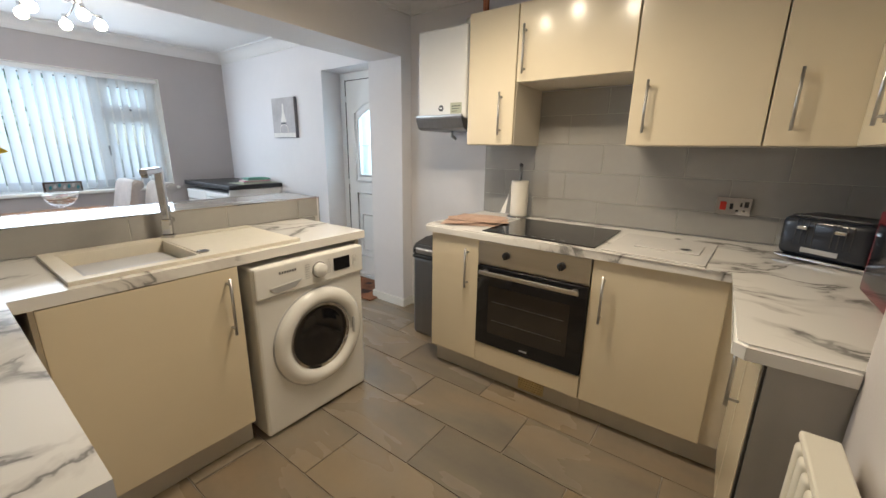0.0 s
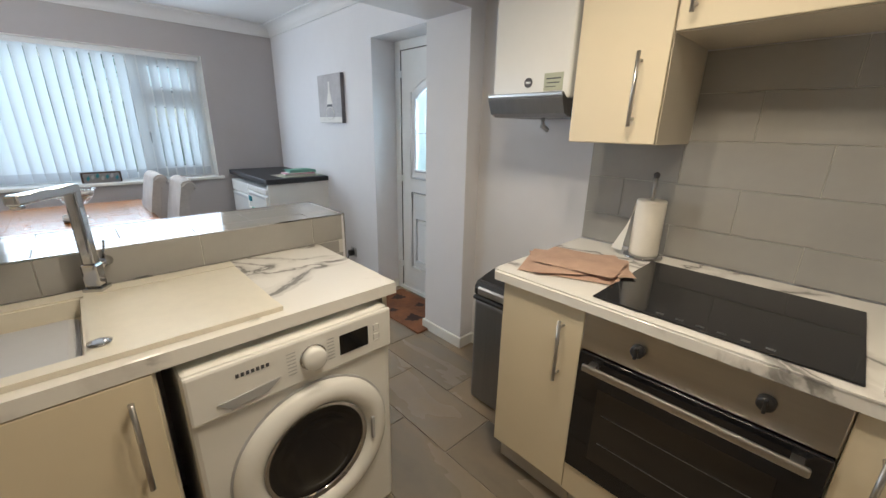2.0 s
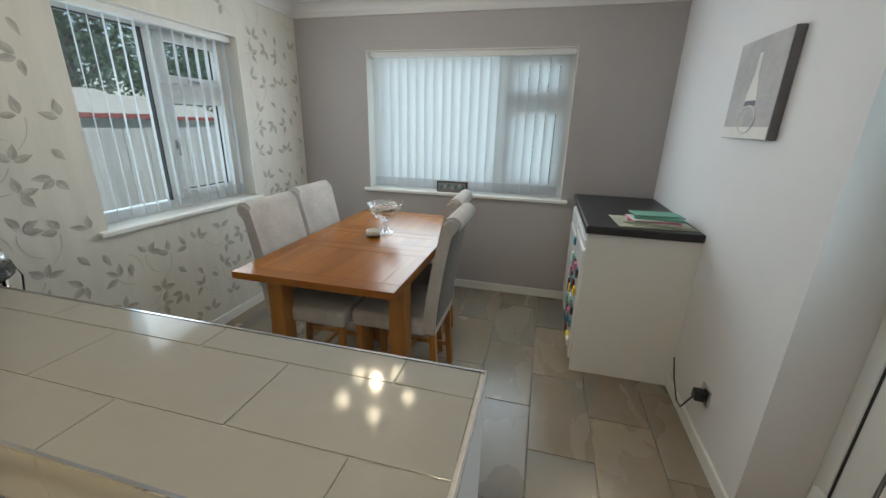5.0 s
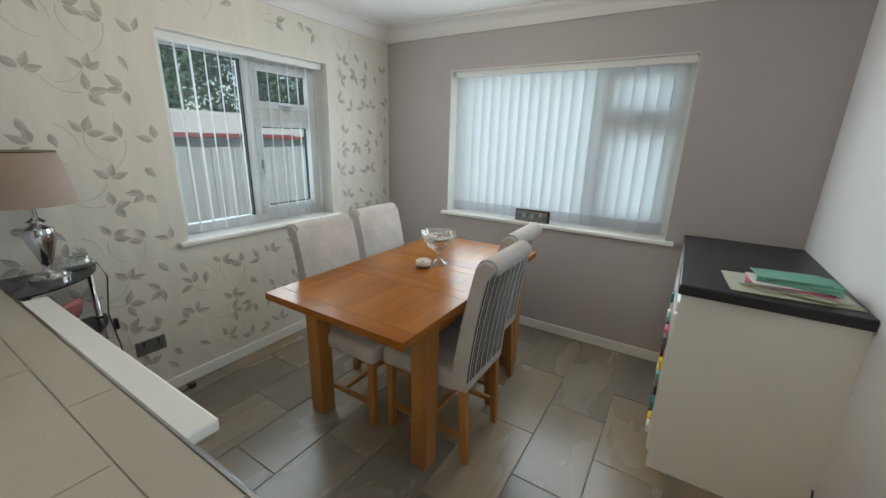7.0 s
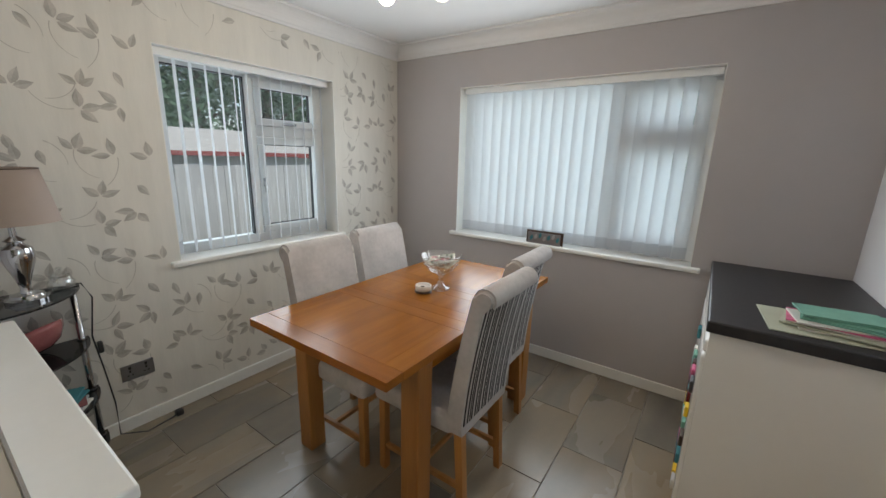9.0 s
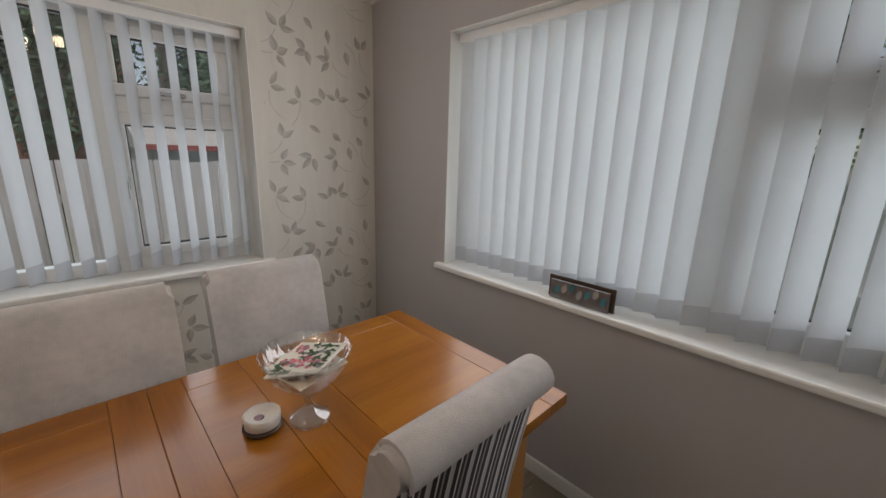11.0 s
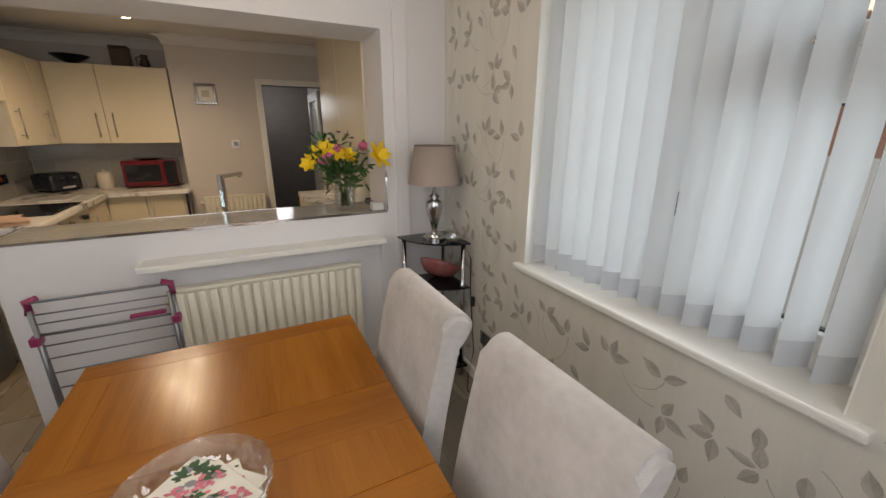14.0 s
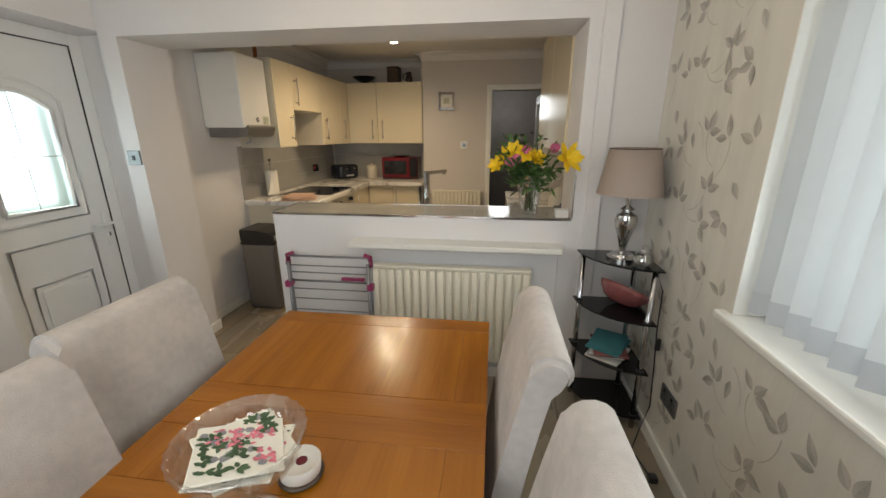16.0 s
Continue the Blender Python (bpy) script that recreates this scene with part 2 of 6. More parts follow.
M_GASKET = material("black_rubber_gasket", (0.02, 0.02, 0.022), 0.6)
M_CREAM = material("cream_gloss_door", (0.73, 0.64, 0.47), 0.22, vary=0.02, scale=2, coat=0.25)
M_CARCASS = material("cream_carcass_board", (0.66, 0.60, 0.49), 0.45, vary=0.03, scale=3)
M_PLINTH = material("grey_cream_plinth", (0.55, 0.51, 0.44), 0.45, vary=0.04, scale=3)
M_MARBLE = marble("white_marble_laminate")
M_TILE = material("taupe_gloss_tile", (0.36, 0.35, 0.33), 0.09, vary=0.05, scale=3, per_piece=0.1, bump=0.03, bump_scale=8)
M_GROUT = material("pale_grout", (0.62, 0.60, 0.56), 0.8, vary=0.06, scale=20)
M_FGROUT = material("grey_floor_grout", (0.36, 0.33, 0.285), 0.85, vary=0.1, scale=14)
M_SLATE = slate("riven_slate_tile")
M_CHROME = material("polished_chrome", (0.56, 0.56, 0.57), 0.09, 1.0, vary=0.03, scale=4)
M_STEEL = material("brushed_steel", (0.52, 0.51, 0.50), 0.30, 1.0, vary=0.06, scale=6, stretch=(0.3, 8, 8))
M_DARKSTEEL = material("dark_brushed_steel", (0.27, 0.27, 0.28), 0.38, 0.9, vary=0.06, scale=6, stretch=(8, 8, 0.3))
M_BLACK = material("black_plastic", (0.018, 0.018, 0.02), 0.35, vary=0.1, scale=10)
M_BLACKGLASS = material("black_ceramic_glass", (0.012, 0.012, 0.014), 0.06, vary=0.05, scale=5)
M_WHITEGOODS = material("white_enamel", (0.80, 0.79, 0.76), 0.25, vary=0.02, scale=3, coat=0.2)
M_GREYPL = material("grey_plastic", (0.42, 0.42, 0.43), 0.4, vary=0.05, scale=8)
M_INK = material("dark_grey_ink", (0.08, 0.08, 0.09), 0.5)
M_SINK = material("cream_composite_sink", (0.71, 0.66, 0.55), 0.4, vary=0.03, scale=30)
M_OAK_X = wood("golden_oak", (0.37, 0.136, 0.012), (0.25, 0.08, 0.006), "X", 0.25, 0.05)
M_OAK_Y = wood("golden_oak_cross_grain", (0.35, 0.125, 0.011), (0.235, 0.073, 0.005), "Y", 0.25, 0.05)
M_OAK_Z = wood("golden_oak_leg", (0.44, 0.20, 0.05), (0.30, 0.12, 0.027), "Z", 0.4, 0.1)
M_GROOVE = material("dark_wood_groove", (0.10, 0.045, 0.015), 0.6)
M_VELVET = material("grey_beige_velvet", (0.46, 0.43, 0.41), 0.9, vary=0.2, scale=5, bump=0.3, bump_scale=350)
M_STRIPE = striped("striped_upholstery")
M_BLIND = cloth_translucent("white_blind_fabric", (0.74, 0.76, 0.78), 0.5)
M_BLINDHEM = cloth_translucent("grey_blind_hem", (0.58, 0.60, 0.63), 0.3)
M_PANE = pane_glass("window_pane")
M_FROST = glass("frosted_leaded_glass", (0.8, 0.95, 0.97), 0.45)
M_GLASS = pane_glass("clear_cut_glass", (0.97, 0.98, 0.98), 0.24)
M_SMOKE = material("black_tinted_glass", (0.015, 0.015, 0.016), 0.05)
M_BULB = glowing("lit_bulb", (1.0, 0.84, 0.58), 22.0)
M_BLACKTOP = material("black_laminate_top", (0.022, 0.021, 0.023), 0.42, vary=0.2, scale=40)
M_SHADE = cloth_translucent("taupe_lampshade_fabric", (0.46, 0.38, 0.33), 0.25)
M_TOWEL = material("dusty_pink_cloth", (0.50, 0.34, 0.26), 0.95, vary=0.12, scale=12, bump=0.5, bump_scale=220)
M_ROLL = material("white_kitchen_paper", (0.80, 0.76, 0.68), 0.95, vary=0.03, scale=8, bump=0.3, bump_scale=120)
M_MAT = material("brown_coir_mat", (0.28, 0.115, 0.045), 0.95, second=(0.13, 0.05, 0.025), scale=5, bump=0.8, bump_scale=260)
M_MATDARK = material("dark_mat_motif", (0.045, 0.022, 0.018), 0.95, bump=0.6, bump_scale=260)
M_RAD = material("cream_radiator_enamel", (0.77, 0.73, 0.62), 0.35, vary=0.02, scale=3)
M_PINK = material("magenta_plastic", (0.30, 0.03, 0.11), 0.4)
M_GREEN = material("mint_paper", (0.19, 0.42, 0.33), 0.75, vary=0.1, scale=12)
M_PAPERW = material("white_paper", (0.74, 0.72, 0.68), 0.85, vary=0.06, scale=12)
M_SAGE = material("pale_sage_card", (0.46, 0.48, 0.37), 0.8, vary=0.05, scale=9)
M_CANVAS = material("grey_canvas_print", (0.45, 0.435, 0.44), 0.8, vary=0.2, scale=6, bump=0.2, bump_scale=300)
M_CANVASEDGE = material("dark_canvas_edge", (0.17, 0.16, 0.165), 0.8, vary=0.1, scale=9)
M_YELLOW = material("yellow_petal", (0.85, 0.58, 0.02), 0.6, vary=0.12, scale=20)
M_ROSE = material("pink_petal", (0.62, 0.13, 0.27), 0.6, vary=0.25, scale=30)
M_STEM = material("green_leaf", (0.055, 0.13, 0.03), 0.6, vary=0.4, scale=20)
M_REDGLASS = material("dark_red_gloss", (0.14, 0.012, 0.018), 0.15, vary=0.1)
M_CERAMIC = material("cream_ceramic", (0.66, 0.60, 0.49), 0.3, vary=0.04, scale=10)
M_BRONZE = material("dark_bronze", (0.075, 0.05, 0.035), 0.4, 0.4, vary=0.2, scale=14)
M_ROSEBOWL = material("rose_pink_glass", (0.30, 0.10, 0.10), 0.12, vary=0.2, scale=15)
M_TEAL = material("teal_cloth", (0.05, 0.22, 0.26), 0.8, vary=0.15, scale=9)
M_HALL = material("dark_hall_brown", (0.22, 0.19, 0.17), 0.8)
M_BRASS = material("old_copper_pipe", (0.30, 0.12, 0.06), 0.45, 0.8)
M_BRASSVENT = material("pale_gold_vent", (0.62, 0.50, 0.26), 0.4, vary=0.06)
M_FENCE = material("weathered_grey_timber", (0.60, 0.59, 0.59), 0.85, vary=0.2, scale=5, stretch=(8, 8, 0.5), bump=0.4, bump_scale=40, per_piece=0.25)
M_GRASS = material("lawn_grass", (0.09, 0.15, 0.04), 0.95, vary=0.4, scale=9, bump=0.8, bump_scale=60)
M_FOLIAGE = material("dark_tree_leaf", (0.12, 0.20, 0.12), 0.7, vary=0.5, scale=3, per_piece=0.3)
M_BARK = material("grey_bark", (0.13, 0.10, 0.08), 0.9, vary=0.3, scale=10, bump=0.7, bump_scale=30)
M_ROOF = material("pale_shed_roof", (0.52, 0.50, 0.47), 0.8, vary=0.12, scale=7)
M_REDTRIM = material("red_shed_fascia", (0.34, 0.075, 0.065), 0.6, vary=0.1)
M_BRICK = material("red_brick", (0.30, 0.13, 0.085), 0.85, vary=0.25, scale=20)
M_TOAST = material("dark_navy_gloss", (0.018, 0.022, 0.032), 0.16, vary=0.1)


# ---- builders ----
def box(bm, x0, x1, y0, y1, z0, z1, bevel=0.0, seg=2):
    v = [bm.verts.new((x, y, z)) for z in (z0, z1) for x, y in ((x0, y0), (x1, y0), (x1, y1), (x0, y1))]
    fs = [bm.faces.new([v[i] for i in f]) for f in ((3, 2, 1, 0), (4, 5, 6, 7), (0, 1, 5, 4), (1, 2, 6, 5), (2, 3, 7, 6), (3, 0, 4, 7))]
    if bevel:
        es = list({e for f in fs for e in f.edges})
        bmesh.ops.bevel(bm, geom=es, offset=bevel, segments=seg, affect="EDGES", profile=0.5)
    return v


def bx(*a, **k):
    bm = bmesh.new()
    box(bm, *a, **k)
    return bm


def lathe(profile, seg=32, place=(0, 0, 0), wave=0.0, waves=0):
    """A turned shape from (radius, height) pairs; wave lifts a scalloped rim on its last ring."""
    bm = bmesh.new()
    rings = []
    for i, (r, z) in enumerate(profile):
        ring = []
        for s in range(seg):
            a = 2 * math.pi * s / seg
            rr = r * (1 + (wave * math.cos(waves * a) * (i / (len(profile) - 1)) if wave else 0))
            ring.append(bm.verts.new((place[0] + rr * math.cos(a), place[1] + rr * math.sin(a), place[2] + z)))
        rings.append(ring)
    for a, b in zip(rings, rings[1:]):
        for s in range(seg):
            f = bm.faces.new((a[s], a[(s + 1) % seg], b[(s + 1) % seg], b[s]))
            f.smooth = True
    for ring, flip in ((rings[0], True), (rings[-1], False)):
        bm.faces.new(ring[::-1] if flip else ring)
    return bm


def tube(points, r, seg=8, bm=None):
    bm = bm or bmesh.new()
    pts = [Vector(p) for p in points]
    rings = []
    for i, p in enumerate(pts):
        d = (pts[min(i + 1, len(pts) - 1)] - pts[max(i - 1, 0)]).normalized()
        u = d.cross(Vector((0, 0, 1)) if abs(d.z) < 0.9 else Vector((1, 0, 0))).normalized()
        w = d.cross(u)
        rings.append([bm.verts.new(p + r * (math.cos(2 * math.pi * s / seg) * u + math.sin(2 * math.pi * s / seg) * w)) for s in range(seg)])
    for a, b in zip(rings, rings[1:]):
        for s in range(seg):
            bm.faces.new((a[s], b[s], b[(s + 1) % seg], a[(s + 1) % seg])).smooth = True
    bm.faces.new(rings[0])
    bm.faces.new(rings[-1][::-1])
    return bm


def extrude_outline(outline, axis, a, b):
    """A flat outline of (u, v) pairs drawn out along an axis from a to b. x: (y, z); y: (x, z); z: (x, y)."""
    bm = bmesh.new()
    place = {"x": lambda u, v, w: (w, u, v), "y": lambda u, v, w: (u, w, v), "z": lambda u, v, w: (u, v, w)}[axis]
    lo, hi = [bm.verts.new(place(u, v, a)) for u, v in outline], [bm.verts.new(place(u, v, b)) for u, v in outline]
    n = len(outline)
    for i in range(n):
        bm.faces.new((lo[i], lo[(i + 1) % n], hi[(i + 1) % n], hi[i]))
    bm.faces.new(lo[::-1])
    bm.faces.new(hi)
    return bm


def mesh_of(name, bm, mat, smooth=False):
    bmesh.ops.recalc_face_normals(bm, faces=bm.faces)
    me = bpy.data.meshes.new(name)
    bm.to_mesh(me)
    bm.free()
    me.materials.append(mat)
    if smooth:
        me.shade_smooth()
        me.set_sharp_from_angle(angle=radians(38))
    return me


def part(name, bm, mat, parent=None, label="", smooth=False):
    ob = new(name, mesh_of(name, bm, mat, smooth))
    if parent:
        ob.parent = parent
    if label:
        tagged(ob, label)
    return ob


def thing(name, label, category, place=(0, 0, 0), group="", turn=0):
    ob = new(name)
    ob.empty_display_size = 0.1
    ob.matrix_basis = pose(*place, 0, 0, turn)
    return tagged(ob, label, category, group)


def setting(name, bm, mat, label, category="wall", parent=None, smooth=False):
    return tagged(part(name, bm, mat, parent, smooth=smooth), label, category, kind="structure")


def joined(boxes, bevel=0.0):
    bm = bmesh.new()
    for b in boxes:
        box(bm, *b, bevel=bevel)
    return bm


# ---- the shell ----
XW, XD0, XD1, XE, XE2 = -3.95, -1.262, -0.905, 1.52, 1.91
YS, YN, YP = 0.687, 3.755, 3.64
CEIL, HEAD, HALF = 2.40, 2.015, 1.032
WY0, WY1, WZ0, WZ1 = 1.352, 3.065, 0.89, 2.036
SX0, SX1, SZ0, SZ1 = -3.24, -2.105, 0.89, 2.024
T = 0.27

setting("floor", bx(-4.3, 4.6, 0.2, 4.3, -0.12, -0.004), M_FGROUT, "grey grouted bed under riven slate floor tiles", "floor")
setting("ceiling", joined([(-4.25, XD0 + 0.1, 0.4, 4.1, CEIL, CEIL + 0.12), (XD0 + 0.1, 4.6, 0.4, 4.1, CEIL + 0.001, CEIL + 0.12)]), M_CEIL, "plain white painted plaster ceiling", "ceiling")
setting("wall_west", joined([(XW - T, XW, YS - T, WY0, 0, CEIL), (XW - T, XW, WY1, YN + T, 0, CEIL), (XW - T, XW, WY0, WY1, 0, WZ0 - 0.03), (XW - T, XW, WY0, WY1, WZ1, CEIL)]), M_GREY, "warm grey painted plaster wall with a wide window")
wall_s = setting("wall_south", joined([(XW, SX0, YS - T, YS, 0, CEIL), (SX1, XD1, YS - T, YS, 0, CEIL), (SX0, SX1, YS - T, YS, 0, SZ0 - 0.03), (SX0, SX1, YS - T, YS, SZ1, CEIL)]), M_PAPER, "cream wallpapered wall with silver leaf print")
DX0, DX1, DZ = -2.03, -1.18, 2.045
setting("wall_north", joined([(XW, DX0, YN, YN + T, 0, CEIL), (DX0, DX1, YN, YN + T, DZ, CEIL), (DX1, XE2 + T, YN, YN + T, 0, CEIL)]), M_WALL, "pale lilac white painted wall with a door recess")
setting("wall_pillar", bx(XD0, XD1, YP, YN, 0, CEIL), M_WALL, "white painted wall pier beside the kitchen opening")
setting("wall_header", bx(XD0, XD1, 1.075, YP, HEAD, CEIL), M_WALL, "white painted beam over the wide kitchen opening")
setting("wall_dividing", bx(XD0, XD1, YS, 1.075, 0, CEIL), M_WALL, "white painted wall end beside the kitchen opening")
half = setting("wall_half", bx(XD0, XD1 - 0.012, 1.075, 2.823, 0, HALF - 0.012), M_WALL, "white painted half-height wall between kitchen and dining room")
setting("wall_kitchen_south", bx(XD1, 4.3, 0.42, YS - 0.001, 0, CEIL), M_KWALL, "stone painted kitchen wall behind the counter")
HY0, HY1, HZ = 0.93, 1.56, 1.98
setting("wall_kitchen_east", joined([(XE, XE + 0.1, YS, HY0, 0, CEIL), (XE, XE + 0.1, HY1, 2.40, 0, CEIL), (XE, XE + 0.1, HY0, HY1, HZ, CEIL)]), M_KWALL, "stone painted wall with picture and hall doorway")
setting("wall_alcove", joined([(XE2, XE2 + 0.2, 2.40, YN, 0, CEIL), (XE + 0.1, XE2 + 0.2, 2.30, 2.40, 0, CEIL)]), M_KWALL, "stone painted alcove wall behind the corner units")
setting("wall_hall", joined([(4.2, 4.4, 0.4, 2.6, 0, CEIL), (XE2 + 0.2, 4.2, 2.2, 2.4, 0, CEIL)]), M_HALL, "dark grey-brown hall walls beyond the doorway")
setting("pipe_casing", bx(XD0 - 0.022, XD0 - 0.001, 0.935, 1.012, 0.0, CEIL - 0.1, bevel=0.003), M_WALL, "slim white painted vertical pipe casing", "trim")

# window reveals and boards
setting("window_board_west", bx(XW - 0.17, XW + 0.035, WY0 - 0.05, WY1 + 0.05, WZ0 - 0.03, WZ0, bevel=0.008), M_TRIM, "white glossy window board with rounded nose", "trim")
setting("window_board_south", bx(SX0 - 0.05, SX1 + 0.05, YS - 0.17, YS + 0.035, SZ0 - 0.03, SZ0, bevel=0.008), M_TRIM, "white glossy window board with rounded nose", "trim")

setting("window_reveal_west", joined([(XW - 0.139, XW + 0.001, WY0, WY0 + 0.004, WZ0 + 0.001, WZ1), (XW - 0.139, XW + 0.001, WY1 - 0.004, WY1, WZ0 + 0.001, WZ1), (XW - 0.139, XW + 0.001, WY0 + 0.004, WY1 - 0.004, WZ1 - 0.004, WZ1)]), M_TRIM, "white painted plaster window reveal", "trim")
setting("window_reveal_south", joined([(SX0, SX0 + 0.004, YS - 0.139, YS + 0.001, SZ0 + 0.001, SZ1), (SX1 - 0.004, SX1, YS - 0.139, YS + 0.001, SZ0 + 0.001, SZ1), (SX0 + 0.004, SX1 - 0.004, YS - 0.139, YS + 0.001, SZ1 - 0.004, SZ1)]), M_TRIM, "white painted plaster window reveal", "trim")


def cove(name, axis, a, b, wall, out, top, size=0.104):
    """A coved plaster cornice; out is +1 or -1, the way it leaves the wall."""
    pts = [(wall, top), (wall, top - size), (wall + out * 0.014, top - size), (wall + out * 0.016, top - size + 0.014)]
    for i in range(7):
        t = i / 6 * math.pi / 2
        pts.append((wall + out * (0.02 + (size - 0.034) * (1 - math.cos(t))), top - size + 0.02 + (size - 0.034) * math.sin(t)))
    pts += [(wall + out * size, top - 0.014), (wall + out * size, top)]
    setting(name, extrude_outline(pts, axis, a, b), M_CEIL, "white coved plaster cornice", "trim")


cove("cornice_west", "y", YS, YN, XW, 1, CEIL - 0.001)
cove("cornice_dining_east", "y", YS, YN, XD0, -1, CEIL - 0.001)
cove("cornice_north", "x", XW, XD0, YN, -1, CEIL - 0.001)
cove("cornice_south", "x", XW, XD0, YS, 1, CEIL - 0.001)
cove("cornice_kitchen_north", "x", XD1, XE2, YN, -1, CEIL, 0.09)
cove("cornice_kitchen_west", "y", YS, YN, XD1, 1, CEIL, 0.09)
cove("cornice_kitchen_east", "y", YS, 2.40, XE, -1, CEIL, 0.09)
cove("cornice_alcove_east", "y", 2.40, YN, XE2, -1, CEIL, 0.09)
cove("cornice_alcove_south", "x", XE, XE2, 2.40, 1, CEIL, 0.09)


def skirting(name, x0, x1, y0, y1):
    setting(name, bx(x0, x1, y0, y1, 0, 0.075, bevel=0.005), M_TRIM, "low white painted skirting board", "baseboard")


skirting("baseboard_west", XW, XW + 0.016, YS, YN)
skirting("baseboard_south", XW + 0.016, XD0, YS, YS + 0.016)
skirting("baseboard_north", XW + 0.016, DX0, YN - 0.016, YN)
skirting("baseboard_recess", DX0, DX0 + 0.014, YN - 0.016, 3.97)
skirting("baseboard_pillar_west", XD0 - 0.016, XD0, YP - 0.016, YN)
skirting("baseboard_pillar_south", XD0, XD1 + 0.016, YP - 0.016, YP)
skirting("baseboard_pillar_east", XD1, XD1 + 0.016, YP, YN)
skirting("baseboard_kitchen_north", XD1 + 0.016, -0.2, YN - 0.016, YN)
skirting("baseboard_half", XD0 - 0.016, XD0, 1.08, 2.82)
skirting("baseboard_kitchen_east", XE - 0.016, XE, HY1 + 0.07, 2.39)


# ---- windows ----
def window(name, label, w, h, split, m):
    """A casement in its own plane: x across from 0, z up, y towards the room. Fixed light, then a narrower light with a fanlight."""
    o = tagged(thing(name, label, "window"), kind="structure")
    f = 0.06
    part("window_frame", joined([(0, w, -0.03, 0.03, 0, f), (0, w, -0.03, 0.03, h - f, h), (0, f, -0.03, 0.03, f, h - f), (w - f, w, -0.03, 0.03, f, h - f),
                                 (split - f / 2, split + f / 2, -0.03, 0.03, f, h - f)], 0.004), M_UPVC, o)
    fan = h * 0.66
    part("transom", bx(split + f / 2, w - f, -0.03, 0.03, fan - 0.035, fan + 0.035, bevel=0.004), M_UPVC, o)
    for nm, x0, x1, z0, z1 in (("opening_light", split + f / 2, w - f, f, fan - 0.035), ("fanlight", split + f / 2, w - f, fan + 0.035, h - f)):
        s = part(nm, joined([(x0, x1, 0.0, 0.045, z0, z0 + 0.05), (x0, x1, 0.0, 0.045, z1 - 0.05, z1), (x0, x0 + 0.05, 0.0, 0.045, z0 + 0.05, z1 - 0.05), (x1 - 0.05, x1, 0.0, 0.045, z0 + 0.05, z1 - 0.05)], 0.006), M_UPVC, o)
        part("gasket", joined([(x0 + 0.05, x1 - 0.05, 0.0, 0.02, z0 + 0.05, z0 + 0.056), (x0 + 0.05, x1 - 0.05, 0.0, 0.02, z1 - 0.056, z1 - 0.05), (x0 + 0.05, x0 + 0.056, 0, 0.02, z0 + 0.056, z1 - 0.056), (x1 - 0.056, x1 - 0.05, 0, 0.02, z0 + 0.056, z1 - 0.056)]), M_GASKET, s)
        p = part("pane", bx(x0 + 0.05, x1 - 0.05, 0.004, 0.008, z0 + 0.05, z1 - 0.05), M_PANE, s)
        p.visible_shadow = False
        if nm == "fanlight":
            part("catch", joined([((x0 + x1) / 2 - 0.05, (x0 + x1) / 2 + 0.05, 0.045, 0.062, z0 + 0.012, z0 + 0.03)], 0.004), M_CHROME, s)
        else:
            part("window_handle", joined([(x0 + 0.015, x0 + 0.035, 0.045, 0.06, 0.38, 0.44), (x0 + 0.016, x0 + 0.03, 0.06, 0.075, 0.34, 0.42)], 0.004), M_CHROME, s)
    part("gasket", joined([(split - f / 2 - 0.007, split - f / 2, 0, 0.031, f, h - f), (f, f + 0.007, 0, 0.031, f, h - f), (f, split - f / 2, 0, 0.031, h - f - 0.007, h - f)]), M_GASKET, o)
    p = part("pane", bx(f, split - f / 2, 0.004, 0.008, f, h - f), M_PANE, o)
    p.visible_shadow = False
    o.matrix_basis = m
    return o


# the west window is seen with its narrow light towards the north, the south one towards the west
wW = window("window_1", "white plastic window with fanlight behind vertical blinds", WY1 - WY0, WZ1 - WZ0, 1.16, pose(XW - 0.17, WY1, WZ0, 0, 0, -90) @ Matrix.Translation((0, 0, 0)))
wW.matrix_basis = Matrix.Translation((XW - 0.17, WY0, WZ0)) @ Matrix(((0, 1, 0, 0), (1, 0, 0, 0), (0, 0, 1, 0), (0, 0, 0, 1)))
wS = window("window_2", "white plastic casement window with fanlight and chrome catches", SX1 - SX0, SZ1 - SZ0, 0.56, pose(0, 0, 0))
wS.matrix_basis = Matrix.Translation((SX1, YS - 0.17, SZ0)) @ Matrix(((-1, 0, 0, 0), (0, 1, 0, 0), (0, 0, 1, 0), (0, 0, 0, 1)))


